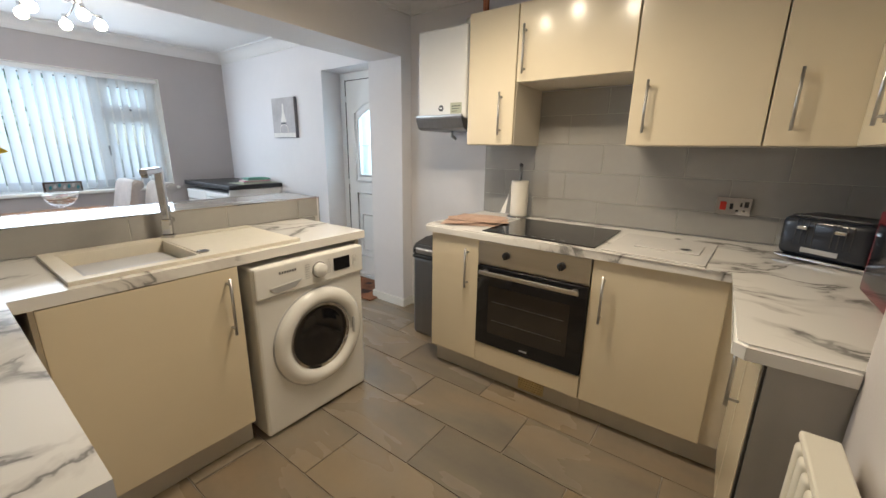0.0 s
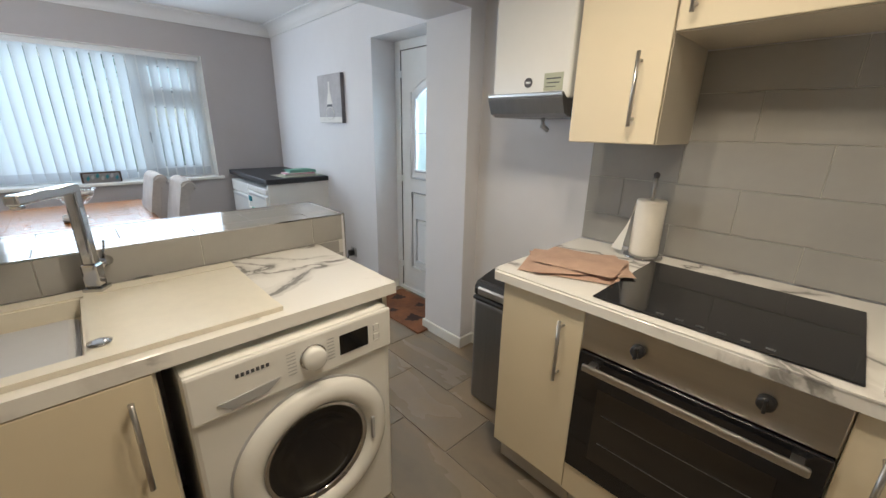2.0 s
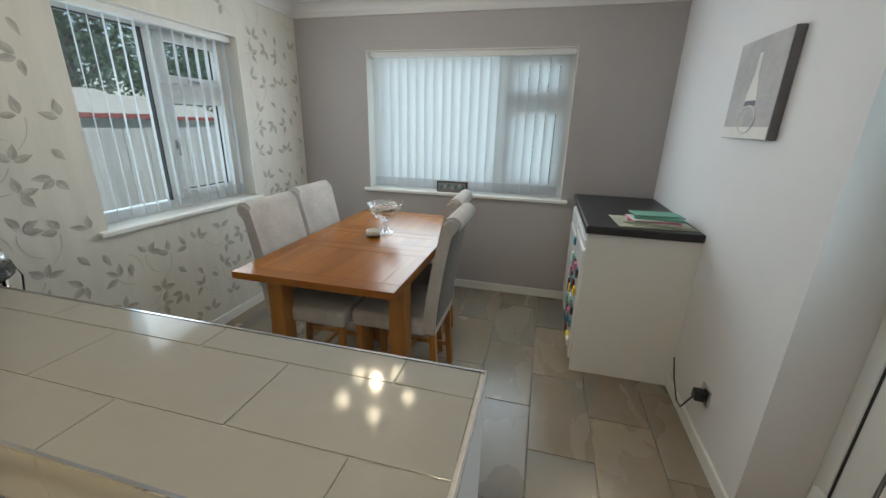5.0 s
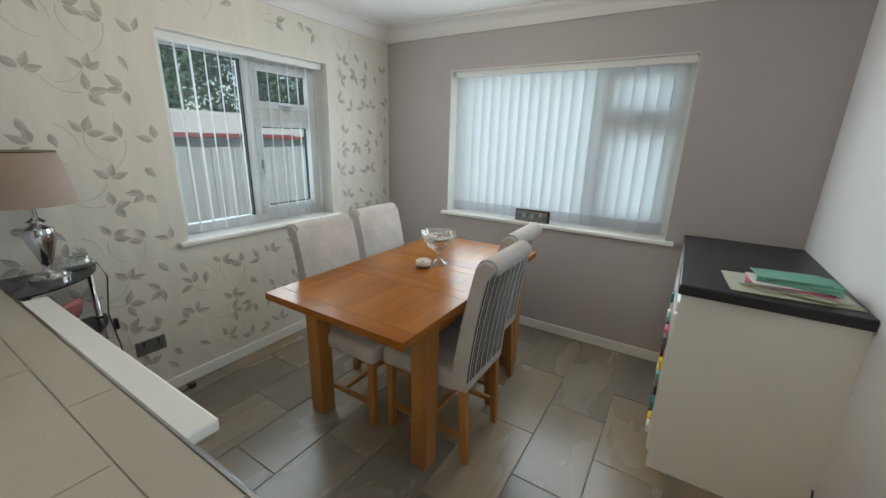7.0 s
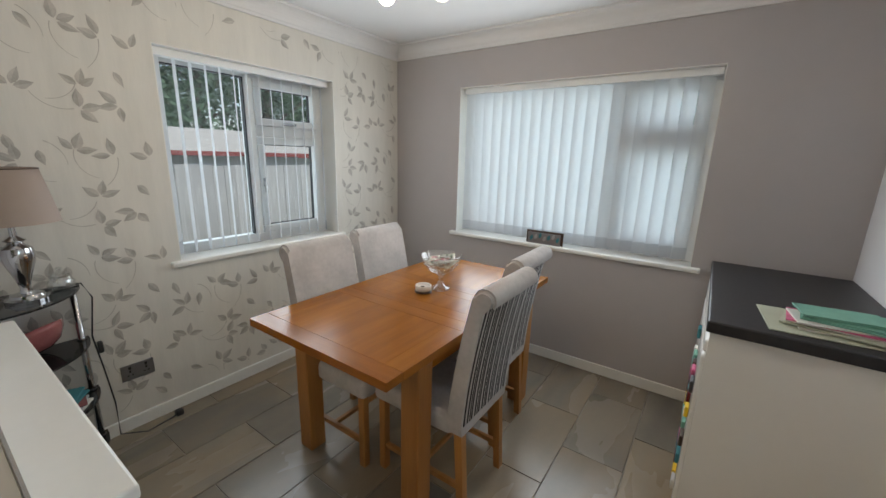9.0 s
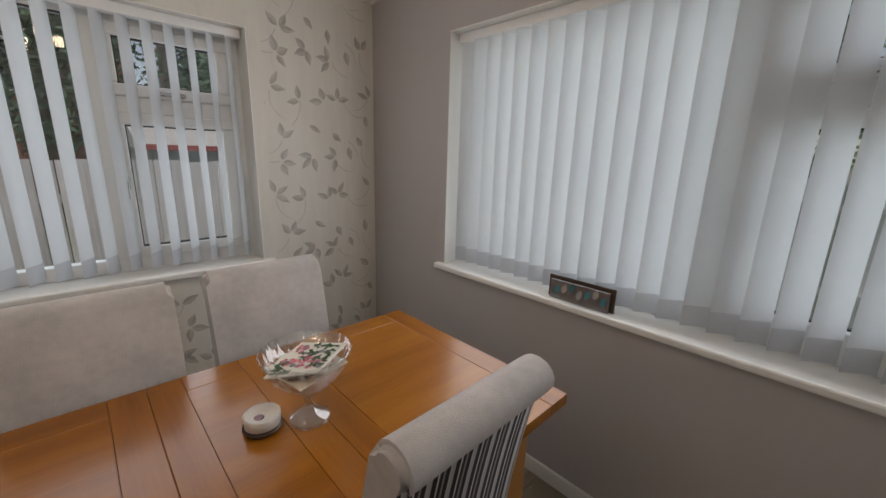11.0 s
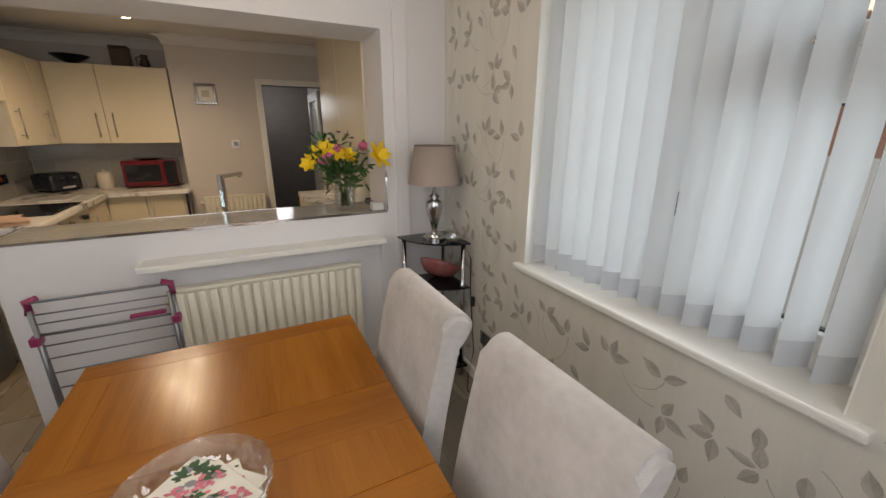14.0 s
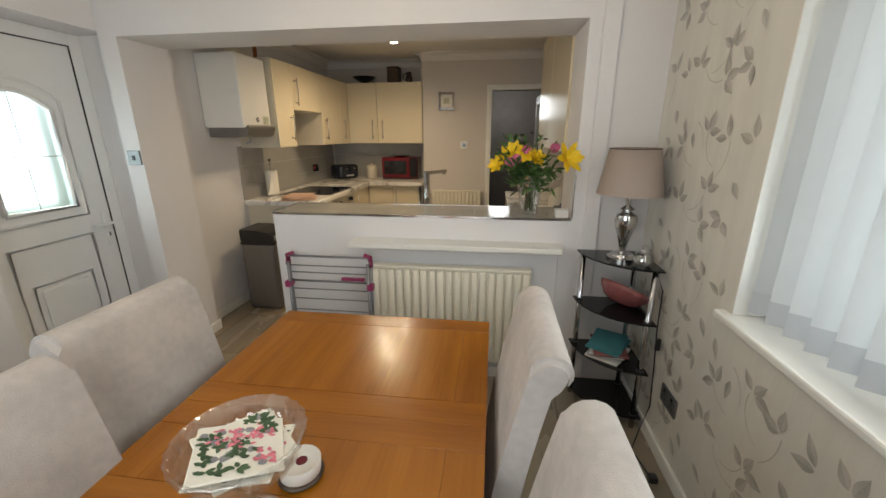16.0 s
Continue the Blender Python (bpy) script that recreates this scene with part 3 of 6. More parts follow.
def blind(name, label, start, step, count, angle, top, bottom, rail):
    """Vertical slats on a head rail; each slat bows slightly and carries a weighted hem."""
    o = thing(name, label, "blind", (0, 0, 0))
    part("head_rail", rail, M_UPVC, o)
    half_w = 0.0445
    curve_n = 4
    bm, hem = bmesh.new(), bmesh.new()
    for target, z0, z1, off in ((bm, bottom + 0.075, top, 0.0), (hem, bottom, bottom + 0.0745, 0.0008)):
        rows = []
        for z in (z0, (z0 + z1) / 2, z1):
            rows.append([target.verts.new((-half_w + 2 * half_w * i / curve_n, off + 0.004 * (1 - (2 * i / curve_n - 1) ** 2), z)) for i in range(curve_n + 1)])
        for a, b in zip(rows, rows[1:]):
            for i in range(curve_n):
                target.faces.new((a[i], a[i + 1], b[i + 1], b[i])).smooth = True
    slat_me, hem_me = mesh_of("slat", bm, M_BLIND), mesh_of("hem", hem, M_BLINDHEM)
    for i in range(count):
        s = new("slat", slat_me)
        s.parent = o
        s.matrix_basis = pose(start[0] + step[0] * i, start[1] + step[1] * i, 0, 0, 0, angle + random.uniform(-2, 2))
        h = new("hem", hem_me)
        h.parent = s
    return o


blind("vertical_blind", "white fabric vertical blind, nearly closed, over the wide window", (XW - 0.075, WY0 + 0.07), (0, 0.0783), 21, 124, WZ1 - 0.045, WZ0 + 0.02,
      bx(XW - 0.10, XW - 0.05, WY0 + 0.01, WY1 - 0.01, WZ1 - 0.045, WZ1 - 0.004, bevel=0.004))
blind("vertical_blind", "white fabric vertical blind, half open, over the smaller window", (SX0 + 0.06, YS - 0.075), (0.0795, 0), 14, 57, SZ1 - 0.045, SZ0 + 0.02,
      bx(SX0 + 0.01, SX1 - 0.01, YS - 0.10, YS - 0.05, SZ1 - 0.045, SZ1 - 0.004, bevel=0.004))


# ---- front door ----
def front_door():
    o = tagged(thing("door_1", "white plastic front door with arched leaded glass", "door", (DX0, 3.97, 0)), kind="structure")
    w, h, f = DX1 - DX0, DZ, 0.065
    part("door_frame", joined([(0, f, 0, 0.07, 0, h), (w - f, w, 0, 0.07, 0, h), (f, w - f, 0, 0.07, h - f, h), (f, w - f, 0, 0.07, 0, 0.035)], 0.005), M_UPVC, o)
    a, b = f + 0.006, w - f - 0.006
    gx0, gx1, gz0, gz1 = a + 0.17, b - 0.18, 1.08, 1.62
    arc = [(gx0 + (gx1 - gx0) * i / 10, gz1 + 0.09 * math.sin(math.pi * i / 10)) for i in range(11)]
    leaf = part("door_leaf", joined([(a, gx0, 0.012, 0.055, 0.042, h - f - 0.006), (gx1, b, 0.012, 0.055, 0.042, h - f - 0.006), (gx0, gx1, 0.012, 0.055, 0.042, gz0), (gx0, gx1, 0.012, 0.055, gz1 + 0.095, h - f - 0.006)]), M_UPVC, o)
    head = extrude_outline(arc + [(gx1, gz1 + 0.096), (gx0, gz1 + 0.096)], "y", 0.013, 0.054)
    part("arch_head", head, M_UPVC, leaf)
    ring = [(gx0, 0.0, gz0)] + [(x, 0.0, z) for x, z in arc] + [(gx1, 0.0, gz0), (gx0, 0.0, gz0)]
    part("glazing_bead", tube([(x, 0.012, z) for x, _, z in ring], 0.014, 6), M_UPVC, leaf)
    big = [(gx0 - 0.05, 0.012, gz0 - 0.06)] + [(gx0 - 0.05 + (gx1 - gx0 + 0.1) * i / 10, 0.012, gz1 + 0.05 + 0.10 * math.sin(math.pi * i / 10)) for i in range(11)] + [(gx1 + 0.05, 0.012, gz0 - 0.06), (gx0 - 0.05, 0.012, gz0 - 0.06)]
    part("outer_moulding", tube(big, 0.010, 6), M_UPVC, leaf)
    pane = part("pane", extrude_outline([(gx0, gz0), (gx1, gz0)] + arc[::-1], "y", 0.030, 0.036), M_FROST, leaf, "frosted leaded glass")
    pane.visible_shadow = False
    cx, cz = (gx0 + gx1) / 2, (gz0 + gz1) / 2 + 0.02
    lead = tube([(cx, 0.028, gz0), (cx, 0.028, cz - 0.07), (cx - 0.05, 0.028, cz), (cx, 0.028, cz + 0.07), (cx + 0.05, 0.028, cz), (cx, 0.028, cz - 0.07)], 0.003, 5)
    tube([(cx, 0.028, cz + 0.07), (cx, 0.028, gz1 + 0.08)], 0.003, 5, lead)
    tube([(gx0, 0.028, cz), (cx - 0.05, 0.028, cz)], 0.003, 5, lead)
    tube([(cx + 0.05, 0.028, cz), (gx1, 0.028, cz)], 0.003, 5, lead)
    part("leading", lead, M_GREYPL, leaf)
    for x0, x1, z0, z1, r in ((gx0 - 0.04, gx1 + 0.04, 0.24, 0.90, 0.011), (gx0 + 0.02, gx1 - 0.02, 0.31, 0.68, 0.009)):
        part("panel_moulding", tube([(x0, 0.011, z0), (x0, 0.011, z1), (x1, 0.011, z1), (x1, 0.011, z0), (x0, 0.011, z0)], r, 6), M_UPVC, leaf)
    part("raised_panel", bx(gx0 + 0.05, gx1 - 0.05, 0.004, 0.012, 0.34, 0.65, bevel=0.004), M_UPVC, leaf)
    part("gasket", joined([(a - 0.005, a, 0.006, 0.03, 0.04, h - f), (b, b + 0.005, 0.006, 0.03, 0.04, h - f), (a, b, 0.006, 0.03, h - f - 0.005, h - f)]), M_GASKET, o)
    for z in (0.22, 0.98, 1.78):
        part("hinge", joined([(f - 0.035, f + 0.03, -0.022, 0.0, z, z + 0.055)], 0.008), M_UPVC, o)
    part("door_handle", joined([(b - 0.06, b - 0.03, -0.006, 0.012, 0.80, 1.02), (b - 0.16, b - 0.035, -0.05, -0.035, 0.935, 0.955), (b - 0.055, b - 0.035, -0.04, -0.006, 0.935, 0.955)], 0.005), M_UPVC, leaf)
    part("lock_cylinder", joined([(b - 0.05, b - 0.04, -0.012, -0.004, 0.86, 0.885)], 0.002), M_CHROME, leaf)


front_door()
setting("recess_soffit", bx(DX0, DX1, YN + T - 0.005, YN + T + 0.03, DZ, CEIL), M_WALL, "white painted wall over the front door")


# ---- worktops ----
def cabinet_base(name, label, x0, x1, y0, y1, face, doors, handle_at, z0=0.13, z1=0.868, plinth=True):
    """face: 'S', 'E' or 'W' side carries the doors. doors: (from, to, bottom, top) along the face; handle_at: (along, z0, z1) or None."""
    o = thing(name, label, "cabinet", ((x0 + x1) / 2, (y0 + y1) / 2, 0))
    ox, oy = o.location.x, o.location.y
    part("body", bx(x0 - ox, x1 - ox, y0 - oy, y1 - oy, z0, z1), M_CARCASS, o)
    if plinth:
        k = 0.045
        p = {"S": (x0, x1, y0 + k, y1), "E": (x0, x1 - k, y0, y1), "W": (x0 + k, x1, y0, y1), "N": (x0, x1, y0, y1 - k)}[face]
        part("plinth", bx(p[0] - ox, p[1] - ox, p[2] - oy, p[3] - oy, 0.0, z0 - 0.001), M_PLINTH, o)
    for (a, b, c, d), hd in zip(doors, handle_at):
        g, t = 0.002, 0.019
        if face == "S":
            q, nrm = (a + g - ox, b - g - ox, y0 - t - oy, y0 - 0.001 - oy), (0, -1)
        elif face == "E":
            q, nrm = (x1 + 0.001 - ox, x1 + t - ox, a + g - oy, b - g - oy), (1, 0)
        elif face == "N":
            q, nrm = (a + g - ox, b - g - ox, y1 + 0.001 - oy, y1 + t - oy), (0, 1)
        else:
            q, nrm = (x0 - t - ox, x0 - 0.001 - ox, a + g - oy, b - g - oy), (-1, 0)
        dr = part("door", bx(*q, c + g, d - g, bevel=0.003), M_CREAM, o)
        if hd:
            al, h0, h1 = hd
            fx = (al - ox, {"S": y0 - t - oy, "N": y1 + t - oy}[face]) if face in "SN" else ({"E": x1 + t - ox, "W": x0 - t - ox}[face], al - oy)
            px, py = fx[0] + nrm[0] * 0.032, fx[1] + nrm[1] * 0.032
            bm = tube([(px, py, h0), (px, py, h1)], 0.006, 10)
            for z in (h0 + 0.025, h1 - 0.025):
                tube([(fx[0], fx[1], z), (px, py, z)], 0.005, 8, bm)
            part("handle", bm, M_STEEL, dr, "brushed steel bar handle")
    return o


B0, B1 = 0.130, 0.868
cabinet_base("base_cabinet", "slim cream gloss base cabinet beside the oven", -0.155, 0.176, 3.10, YN, "S", [(-0.155, 0.176, B0, B1)], [(0.105, 0.58, 0.81)])
cabinet_base("base_cabinet", "wide cream gloss base cabinet beneath the marble worktop", 0.784, 1.384, 3.10, YN, "S", [(0.784, 1.30, B0, B1)], [(0.845, 0.57, 0.80)])
cabinet_base("base_cabinet", "cream gloss corner base cabinet in the alcove", 1.385, XE2, 2.44, YN, "W", [(2.78, 3.09, B0, B1), (2.455, 2.775, B0, B1)], [(2.73, 0.55, 0.80), None])
cabinet_base("base_cabinet", "wide cream gloss sink cabinet in the peninsula", XD1, -0.345, 1.42, 2.02, "E", [(1.43, 2.015, B0, B1)], [(1.965, 0.59, 0.83)])
cabinet_base("base_cabinet", "cream gloss base cabinet beneath the short marble counter", XD1, 0.62, YS, 1.36, "N", [(-0.32, 0.15, B0, B1), (0.15, 0.62, B0, B1)], [None, None])
M_PANELGREY = material("grey_end_panel", (0.40, 0.385, 0.36), 0.4, vary=0.05, scale=3)
# black sliver put in as the shadow line along the end panel's edge
tagged(part("shadow_strip", bx(1.366, 1.3715, 2.41, 2.434, 0.0, 0.866), M_BLACK), "thin black strip modelling the shadow at the end panel's edge", "trim")
tagged(part("end_panel", bx(1.372, XE2, 2.405, 2.435, 0.0, 0.868), M_PANELGREY), "grey end panel closing the corner cabinets", "panel")


def worktop(name, label, outline):
    bm = extrude_outline(outline, "z", 0.870, 0.910)
    es = [e for e in bm.edges if abs(e.verts[0].co.z - e.verts[1].co.z) < 1e-6 and e.verts[0].co.z > 0.9]
    bmesh.ops.bevel(bm, geom=es, offset=0.008, segments=3, affect="EDGES")
    return tagged(part(name, bm, M_MARBLE), label, "worktop")


worktop("worktop", "white marble-effect laminate worktop with grey veins along the cooker wall", [(-0.205, YN - 0.012), (-0.205, 3.085), (-0.185, 3.06), (1.30, 3.06), (1.30, 2.405), (1.325, 2.385), (XE - 0.004, 2.385), (XE - 0.004, 2.402), (XE2 - 0.012, 2.402), (XE2 - 0.012, YN - 0.012)])
# the peninsula worktop has a hole for the sink bowl
SBX0, SBX1, SBY0, SBY1 = -0.80, -0.40, 1.56, 1.92
pen = bmesh.new()
for b in ((XD1, SBX0, YS, 2.70), (SBX1, -0.325, 1.385, 2.70), (SBX0, SBX1, YS, SBY0), (SBX0, SBX1, SBY1, 2.70), (SBX1, 0.64, YS, 1.385)):
    box(pen, *b, 0.870, 0.910)
bmesh.ops.remove_doubles(pen, verts=pen.verts, dist=0.0005)
tagged(part("worktop", pen, M_MARBLE), "white marble-effect laminate peninsula worktop around the sink", "worktop")


# ---- sink and tap ----
M_PALEGREY = material("pale_grey_plastic", (0.52, 0.525, 0.55), 0.35, vary=0.04, scale=5)
def sink():
    o = thing("kitchen_sink", "cream composite sink with drainer set in marble worktop", "sink", (-0.58, 1.9, 0.911))
    x0, x1, y0, y1 = -0.86 + 0.58, -0.36 + 0.58, 1.52 - 1.9, 2.33 - 1.9
    bx0, bx1, by0, by1 = SBX0 + 0.58, SBX1 + 0.58, SBY0 - 1.9, SBY1 - 1.9
    part("rim", joined([(x0, bx0, y0, y1, 0, 0.014), (bx1, x1, y0, y1, 0, 0.014), (bx0, bx1, y0, by0, 0, 0.014), (bx0, bx1, by1, by1 + 0.03, 0, 0.014)]), M_SINK, o)
    part("drainer", joined([(bx0, bx1, by1 + 0.03, y1, 0, 0.011)]), M_SINK, o)
    part("bowl", joined([(bx0, bx0 + 0.008, by0, by1, -0.16, 0.01), (bx1 - 0.008, bx1, by0, by1, -0.16, 0.01), (bx0, bx1, by0, by0 + 0.008, -0.16, 0.01), (bx0, bx1, by1 - 0.008, by1, -0.16, 0.01), (bx0, bx1, by0, by1, -0.17, -0.16)]), M_SINK, o)
    part("washing_up_bowl", joined([(bx0 + 0.012, bx1 - 0.012, by0 + 0.012, by1 - 0.012, -0.158, -0.03)], 0.03), M_PALEGREY, o, "grey plastic washing-up bowl")
    part("waste_cap", lathe([(0.022, 0), (0.024, 0.004), (0.012, 0.006)], 20, (0.14, 0.04, 0.014)), M_CHROME, o)


sink()


def tap():
    o = thing("kitchen_tap", "square chrome mixer tap standing behind the sink", "tap", (-0.838, 1.955, 0.925))
    part("base", joined([(-0.026, 0.026, -0.026, 0.026, 0, 0.012)], 0.003), M_CHROME, o)
    part("column", joined([(-0.0205, 0.0205, -0.0205, 0.0205, 0.011, 0.085), (-0.016, 0.016, -0.016, 0.016, 0.080, 0.305)], 0.007), M_CHROME, o)
    part("spout", joined([(-0.016, 0.20, -0.0155, 0.0155, 0.294, 0.320), (0.172, 0.196, -0.012, 0.012, 0.284, 0.296)], 0.006), M_CHROME, o)
    part("valve", tube([(-0.018, 0, 0.07), (-0.075, 0, 0.07)], 0.016, 14), M_CHROME, o)
    part("lever", tube([(-0.060, 0, 0.08), (-0.070, 0.004, 0.135)], 0.0035, 8), M_CHROME, o)
    o.rotation_euler.z = radians(-32)


tap()
pop = lathe([(0.034, 0), (0.036, 0.006), (0.030, 0.010), (0.026, 0.007), (0.008, 0.007)], 24, (-0.868, 2.07, 0.911))
tagged(part("sink_control", pop, M_CHROME, smooth=True), "round chrome sink waste control on the worktop", "fitting")


# ---- washing machine ----
def open_lathe(profile, seg):
    bm = lathe(profile, seg)
    bmesh.ops.delete(bm, geom=[f for f in bm.faces if len(f.verts) > 4], context="FACES_ONLY")
    return bm


def washing_machine():
    o = thing("washing_machine", "white front-loading washing machine under the marble worktop", "washing machine", (-0.61, 2.355, 0))
    fx = 0.305
    part("body", bx(-0.27, fx - 0.004, -0.298, 0.298, 0.015, 0.845, bevel=0.014), M_WHITEGOODS, o)
    panel = part("control_panel", bx(fx - 0.003, fx + 0.012, -0.296, 0.296, 0.70, 0.843, bevel=0.008), M_WHITEGOODS, o)
    part("detergent_drawer", extrude_outline([(-0.235, 0.742), (-0.075, 0.752), (-0.115, 0.722), (-0.205, 0.716)], "x", fx + 0.0125, fx + 0.016), M_GREYPL, panel)
    part("dial", lathe([(0.036, 0), (0.034, 0.022), (0.028, 0.026), (0.002, 0.027)], 28), M_WHITEGOODS, panel).matrix_basis = pose(fx + 0.012, 0.02, 0.772, 0, 90, 0)
    part("dial_ring", lathe([(0.040, 0), (0.040, 0.003), (0.036, 0.003)], 28), M_CHROME, panel).matrix_basis = pose(fx + 0.012, 0.02, 0.772, 0, 90, 0)
    part("display", bx(fx + 0.0125, fx + 0.015, 0.105, 0.205, 0.742, 0.808, bevel=0.001), M_BLACKGLASS, panel)
    marks = [(fx + 0.0125, fx + 0.0132, -0.055 + 0.0, -0.03, 0.742 + 0.011 * i, 0.7445 + 0.011 * i) for i in range(7)]
    marks += [(fx + 0.0125, fx + 0.0132, 0.065, 0.088, 0.742 + 0.011 * i, 0.7445 + 0.011 * i) for i in range(7)]
    for mark in marks:
        part("programme_mark", bx(*mark), M_GREYPL, panel)
    part("maker_mark", joined([(fx + 0.0125, fx + 0.0134, -0.185 + 0.0125 * i, -0.177 + 0.0125 * i, 0.797, 0.808) for i in range(7)]), M_INK, panel)
    for z in (0.757, 0.790):
        part("button", bx(fx + 0.0125, fx + 0.0155, 0.225, 0.246, z - 0.01, z + 0.012, bevel=0.003), M_WHITEGOODS, panel)
    d = part("porthole_door", open_lathe([(0.250, 0), (0.250, 0.014), (0.242, 0.027), (0.226, 0.037), (0.206, 0.041), (0.186, 0.034), (0.172, 0.016), (0.168, 0.0)], 56), M_WHITEGOODS, o)
    d.matrix_basis = pose(fx - 0.006, 0.015, 0.425, 0, 90, 0)
    part("door_seam", open_lathe([(0.256, 0), (0.256, 0.007), (0.250, 0.007)], 56), M_GREYPL, d)
    part("door_glass", lathe([(0.170, 0.004), (0.168, 0.012), (0.15, 0.006), (0.12, 0.016), (0.08, 0.022), (0.01, 0.024)], 48), M_BLACKGLASS, d, "dark curved door glass", True)
    part("inner_ring", open_lathe([(0.171, 0.012), (0.170, 0.018), (0.158, 0.013), (0.156, 0.009)], 48), M_CHROME, d, "", True)
    part("door_grip", joined([(-0.045, 0.045, 0.178, 0.190, 0.030, 0.042)], 0.004), M_GREYPL, d)
    for y in (-0.24, 0.24):
        for x in (-0.22, 0.24):
            part("foot", lathe([(0.02, 0), (0.02, 0.016)], 12, (x, y, 0)), M_BLACK, o)


washing_machine()
tagged(part("gable_panel", bx(XD1, -0.36, 2.665, 2.683, 0, 0.868), M_CARCASS), "cream end panel beside the washing machine", "panel")


# ---- oven, hob ----
def oven():
    o = thing("built_in_oven", "black glass built-in oven with steel control panel", "oven", (0.48, 3.08, 0))
    w = 0.302
    part("housing", bx(-w, w, 0.015, 0.60, 0.13, 0.868), M_CARCASS, o)
    p = part("control_panel", bx(-w, w, -0.006, 0.014, 0.735, 0.866, bevel=0.003), M_STEEL, o)
    for x in (-0.13, 0.165):
        k = part("knob", lathe([(0.020, 0), (0.019, 0.018), (0.016, 0.022), (0.001, 0.023)], 20), M_BLACK, p)
        k.matrix_basis = pose(x, -0.006, 0.805, 90, 0, 0)
        part("grip", joined([(-0.004, 0.004, -0.018, 0.018, 0.020, 0.032)], 0.002), M_BLACK, k)
    d = part("oven_door", bx(-w, w, -0.012, 0.014, 0.262, 0.728, bevel=0.004), M_BLACKGLASS, o)
    part("inner_window", bx(-0.225, 0.225, -0.0135, -0.0125, 0.34, 0.62), material("smoked_oven_window", (0.03, 0.026, 0.023), 0.08), d)
    for z in (0.42, 0.53):
        part("shelf_runner", bx(-0.2, 0.2, -0.0150, -0.0138, z, z + 0.003), M_DARKSTEEL, d)
    bar = bx(-0.27, 0.27, -0.058, -0.044, 0.688, 0.712, bevel=0.005)
    for x in (-0.245, 0.245):
        box(bar, x - 0.012, x + 0.012, -0.046, -0.012, 0.692, 0.708)
    part("door_bar", bar, M_STEEL, d, "brushed steel door bar")
    part("maker_mark", bx(-0.022, 0.022, -0.0135, -0.0125, 0.288, 0.297), M_GREYPL, d)
    part("filler_panel", bx(-w, w, -0.004, 0.014, 0.132, 0.256, bevel=0.003), M_CREAM, o)
    part("plinth", bx(-w, w, 0.065, 0.60, 0, 0.129), M_PLINTH, o)
    v = part("plinth_vent", bx(-0.045, 0.105, 0.058, 0.064, 0.018, 0.112), M_BRASSVENT, o, "pale gold slatted plinth vent")
    for i in range(6):
        part("vent_slat", bx(-0.04, 0.10, 0.051, 0.058, 0.024 + 0.0148 * i, 0.031 + 0.0148 * i), M_BRASSVENT, v)


oven()
hob = thing("ceramic_hob", "black glass hob set in the marble worktop", "hob", (0.482, 3.35, 0.911))
part("glass_plate", bx(-0.300, 0.300, -0.255, 0.255, 0, 0.006, bevel=0.002), M_BLACKGLASS, hob)
for i in range(6):
    part("touch_control", bx(-0.12 + 0.05 * i, -0.10 + 0.05 * i, -0.235, -0.225, 0.0062, 0.0066), M_DARKSTEEL, hob)

# ---- wall cabinets ----
W0, W1 = 1.372, 2.10


def wall_cabinet(label, x0, x1, y0, y1, face, doors, handles, z0=W0):
    return cabinet_base("wall_cabinet", label, x0, x1, y0, y1, face, doors, handles, z0, W1, plinth=False)


wall_cabinet("slim cream gloss wall cabinet beside the boiler", -0.125, 0.187, 3.40, YN, "S", [(-0.125, 0.187, W0, W1)], [(0.105, 1.43, 1.66)])
wall_cabinet("short cream gloss wall cabinet over the hob", 0.190, 0.788, 3.40, YN, "S", [(0.190, 0.788, 1.705, W1)], [(0.235, 1.745, 1.985)], 1.705)
wall_cabinet("wide cream gloss wall cabinet over the worktop", 0.791, 1.308, 3.40, YN, "S", [(0.791, 1.308, W0, W1)], [(0.862, 1.43, 1.66)])
wall_cabinet("cream gloss corner wall cabinet", 1.311, 1.60, 3.40, YN, "S", [(1.311, 1.60, W0, W1)], [(1.385, 1.43, 1.66)])
wall_cabinet("cream gloss wall cabinet in the alcove", 1.60, XE2, 3.0, 3.40, "W", [(3.0, 3.38, W0, W1)], [(3.06, 1.43, 1.66)])
wall_cabinet("cream gloss wall cabinet in the alcove", 1.60, XE2, 2.42, 2.998, "W", [(2.42, 2.998, W0, W1)], [(2.93, 1.43, 1.66)])
cabinet_base("wall_cabinet", "tall cream gloss wall cabinet over the short counter", XD1, -0.15, YS, 1.07, "N", [(XD1, -0.15, W0, 2.28)], [None], W0, 2.28, plinth=False)
cabinet_base("wall_cabinet", "tall cream gloss wall cabinet over the short counter", -0.148, 0.62, YS, 1.07, "N", [(-0.148, 0.62, W0, 2.28)], [None], W0, 2.28, plinth=False)


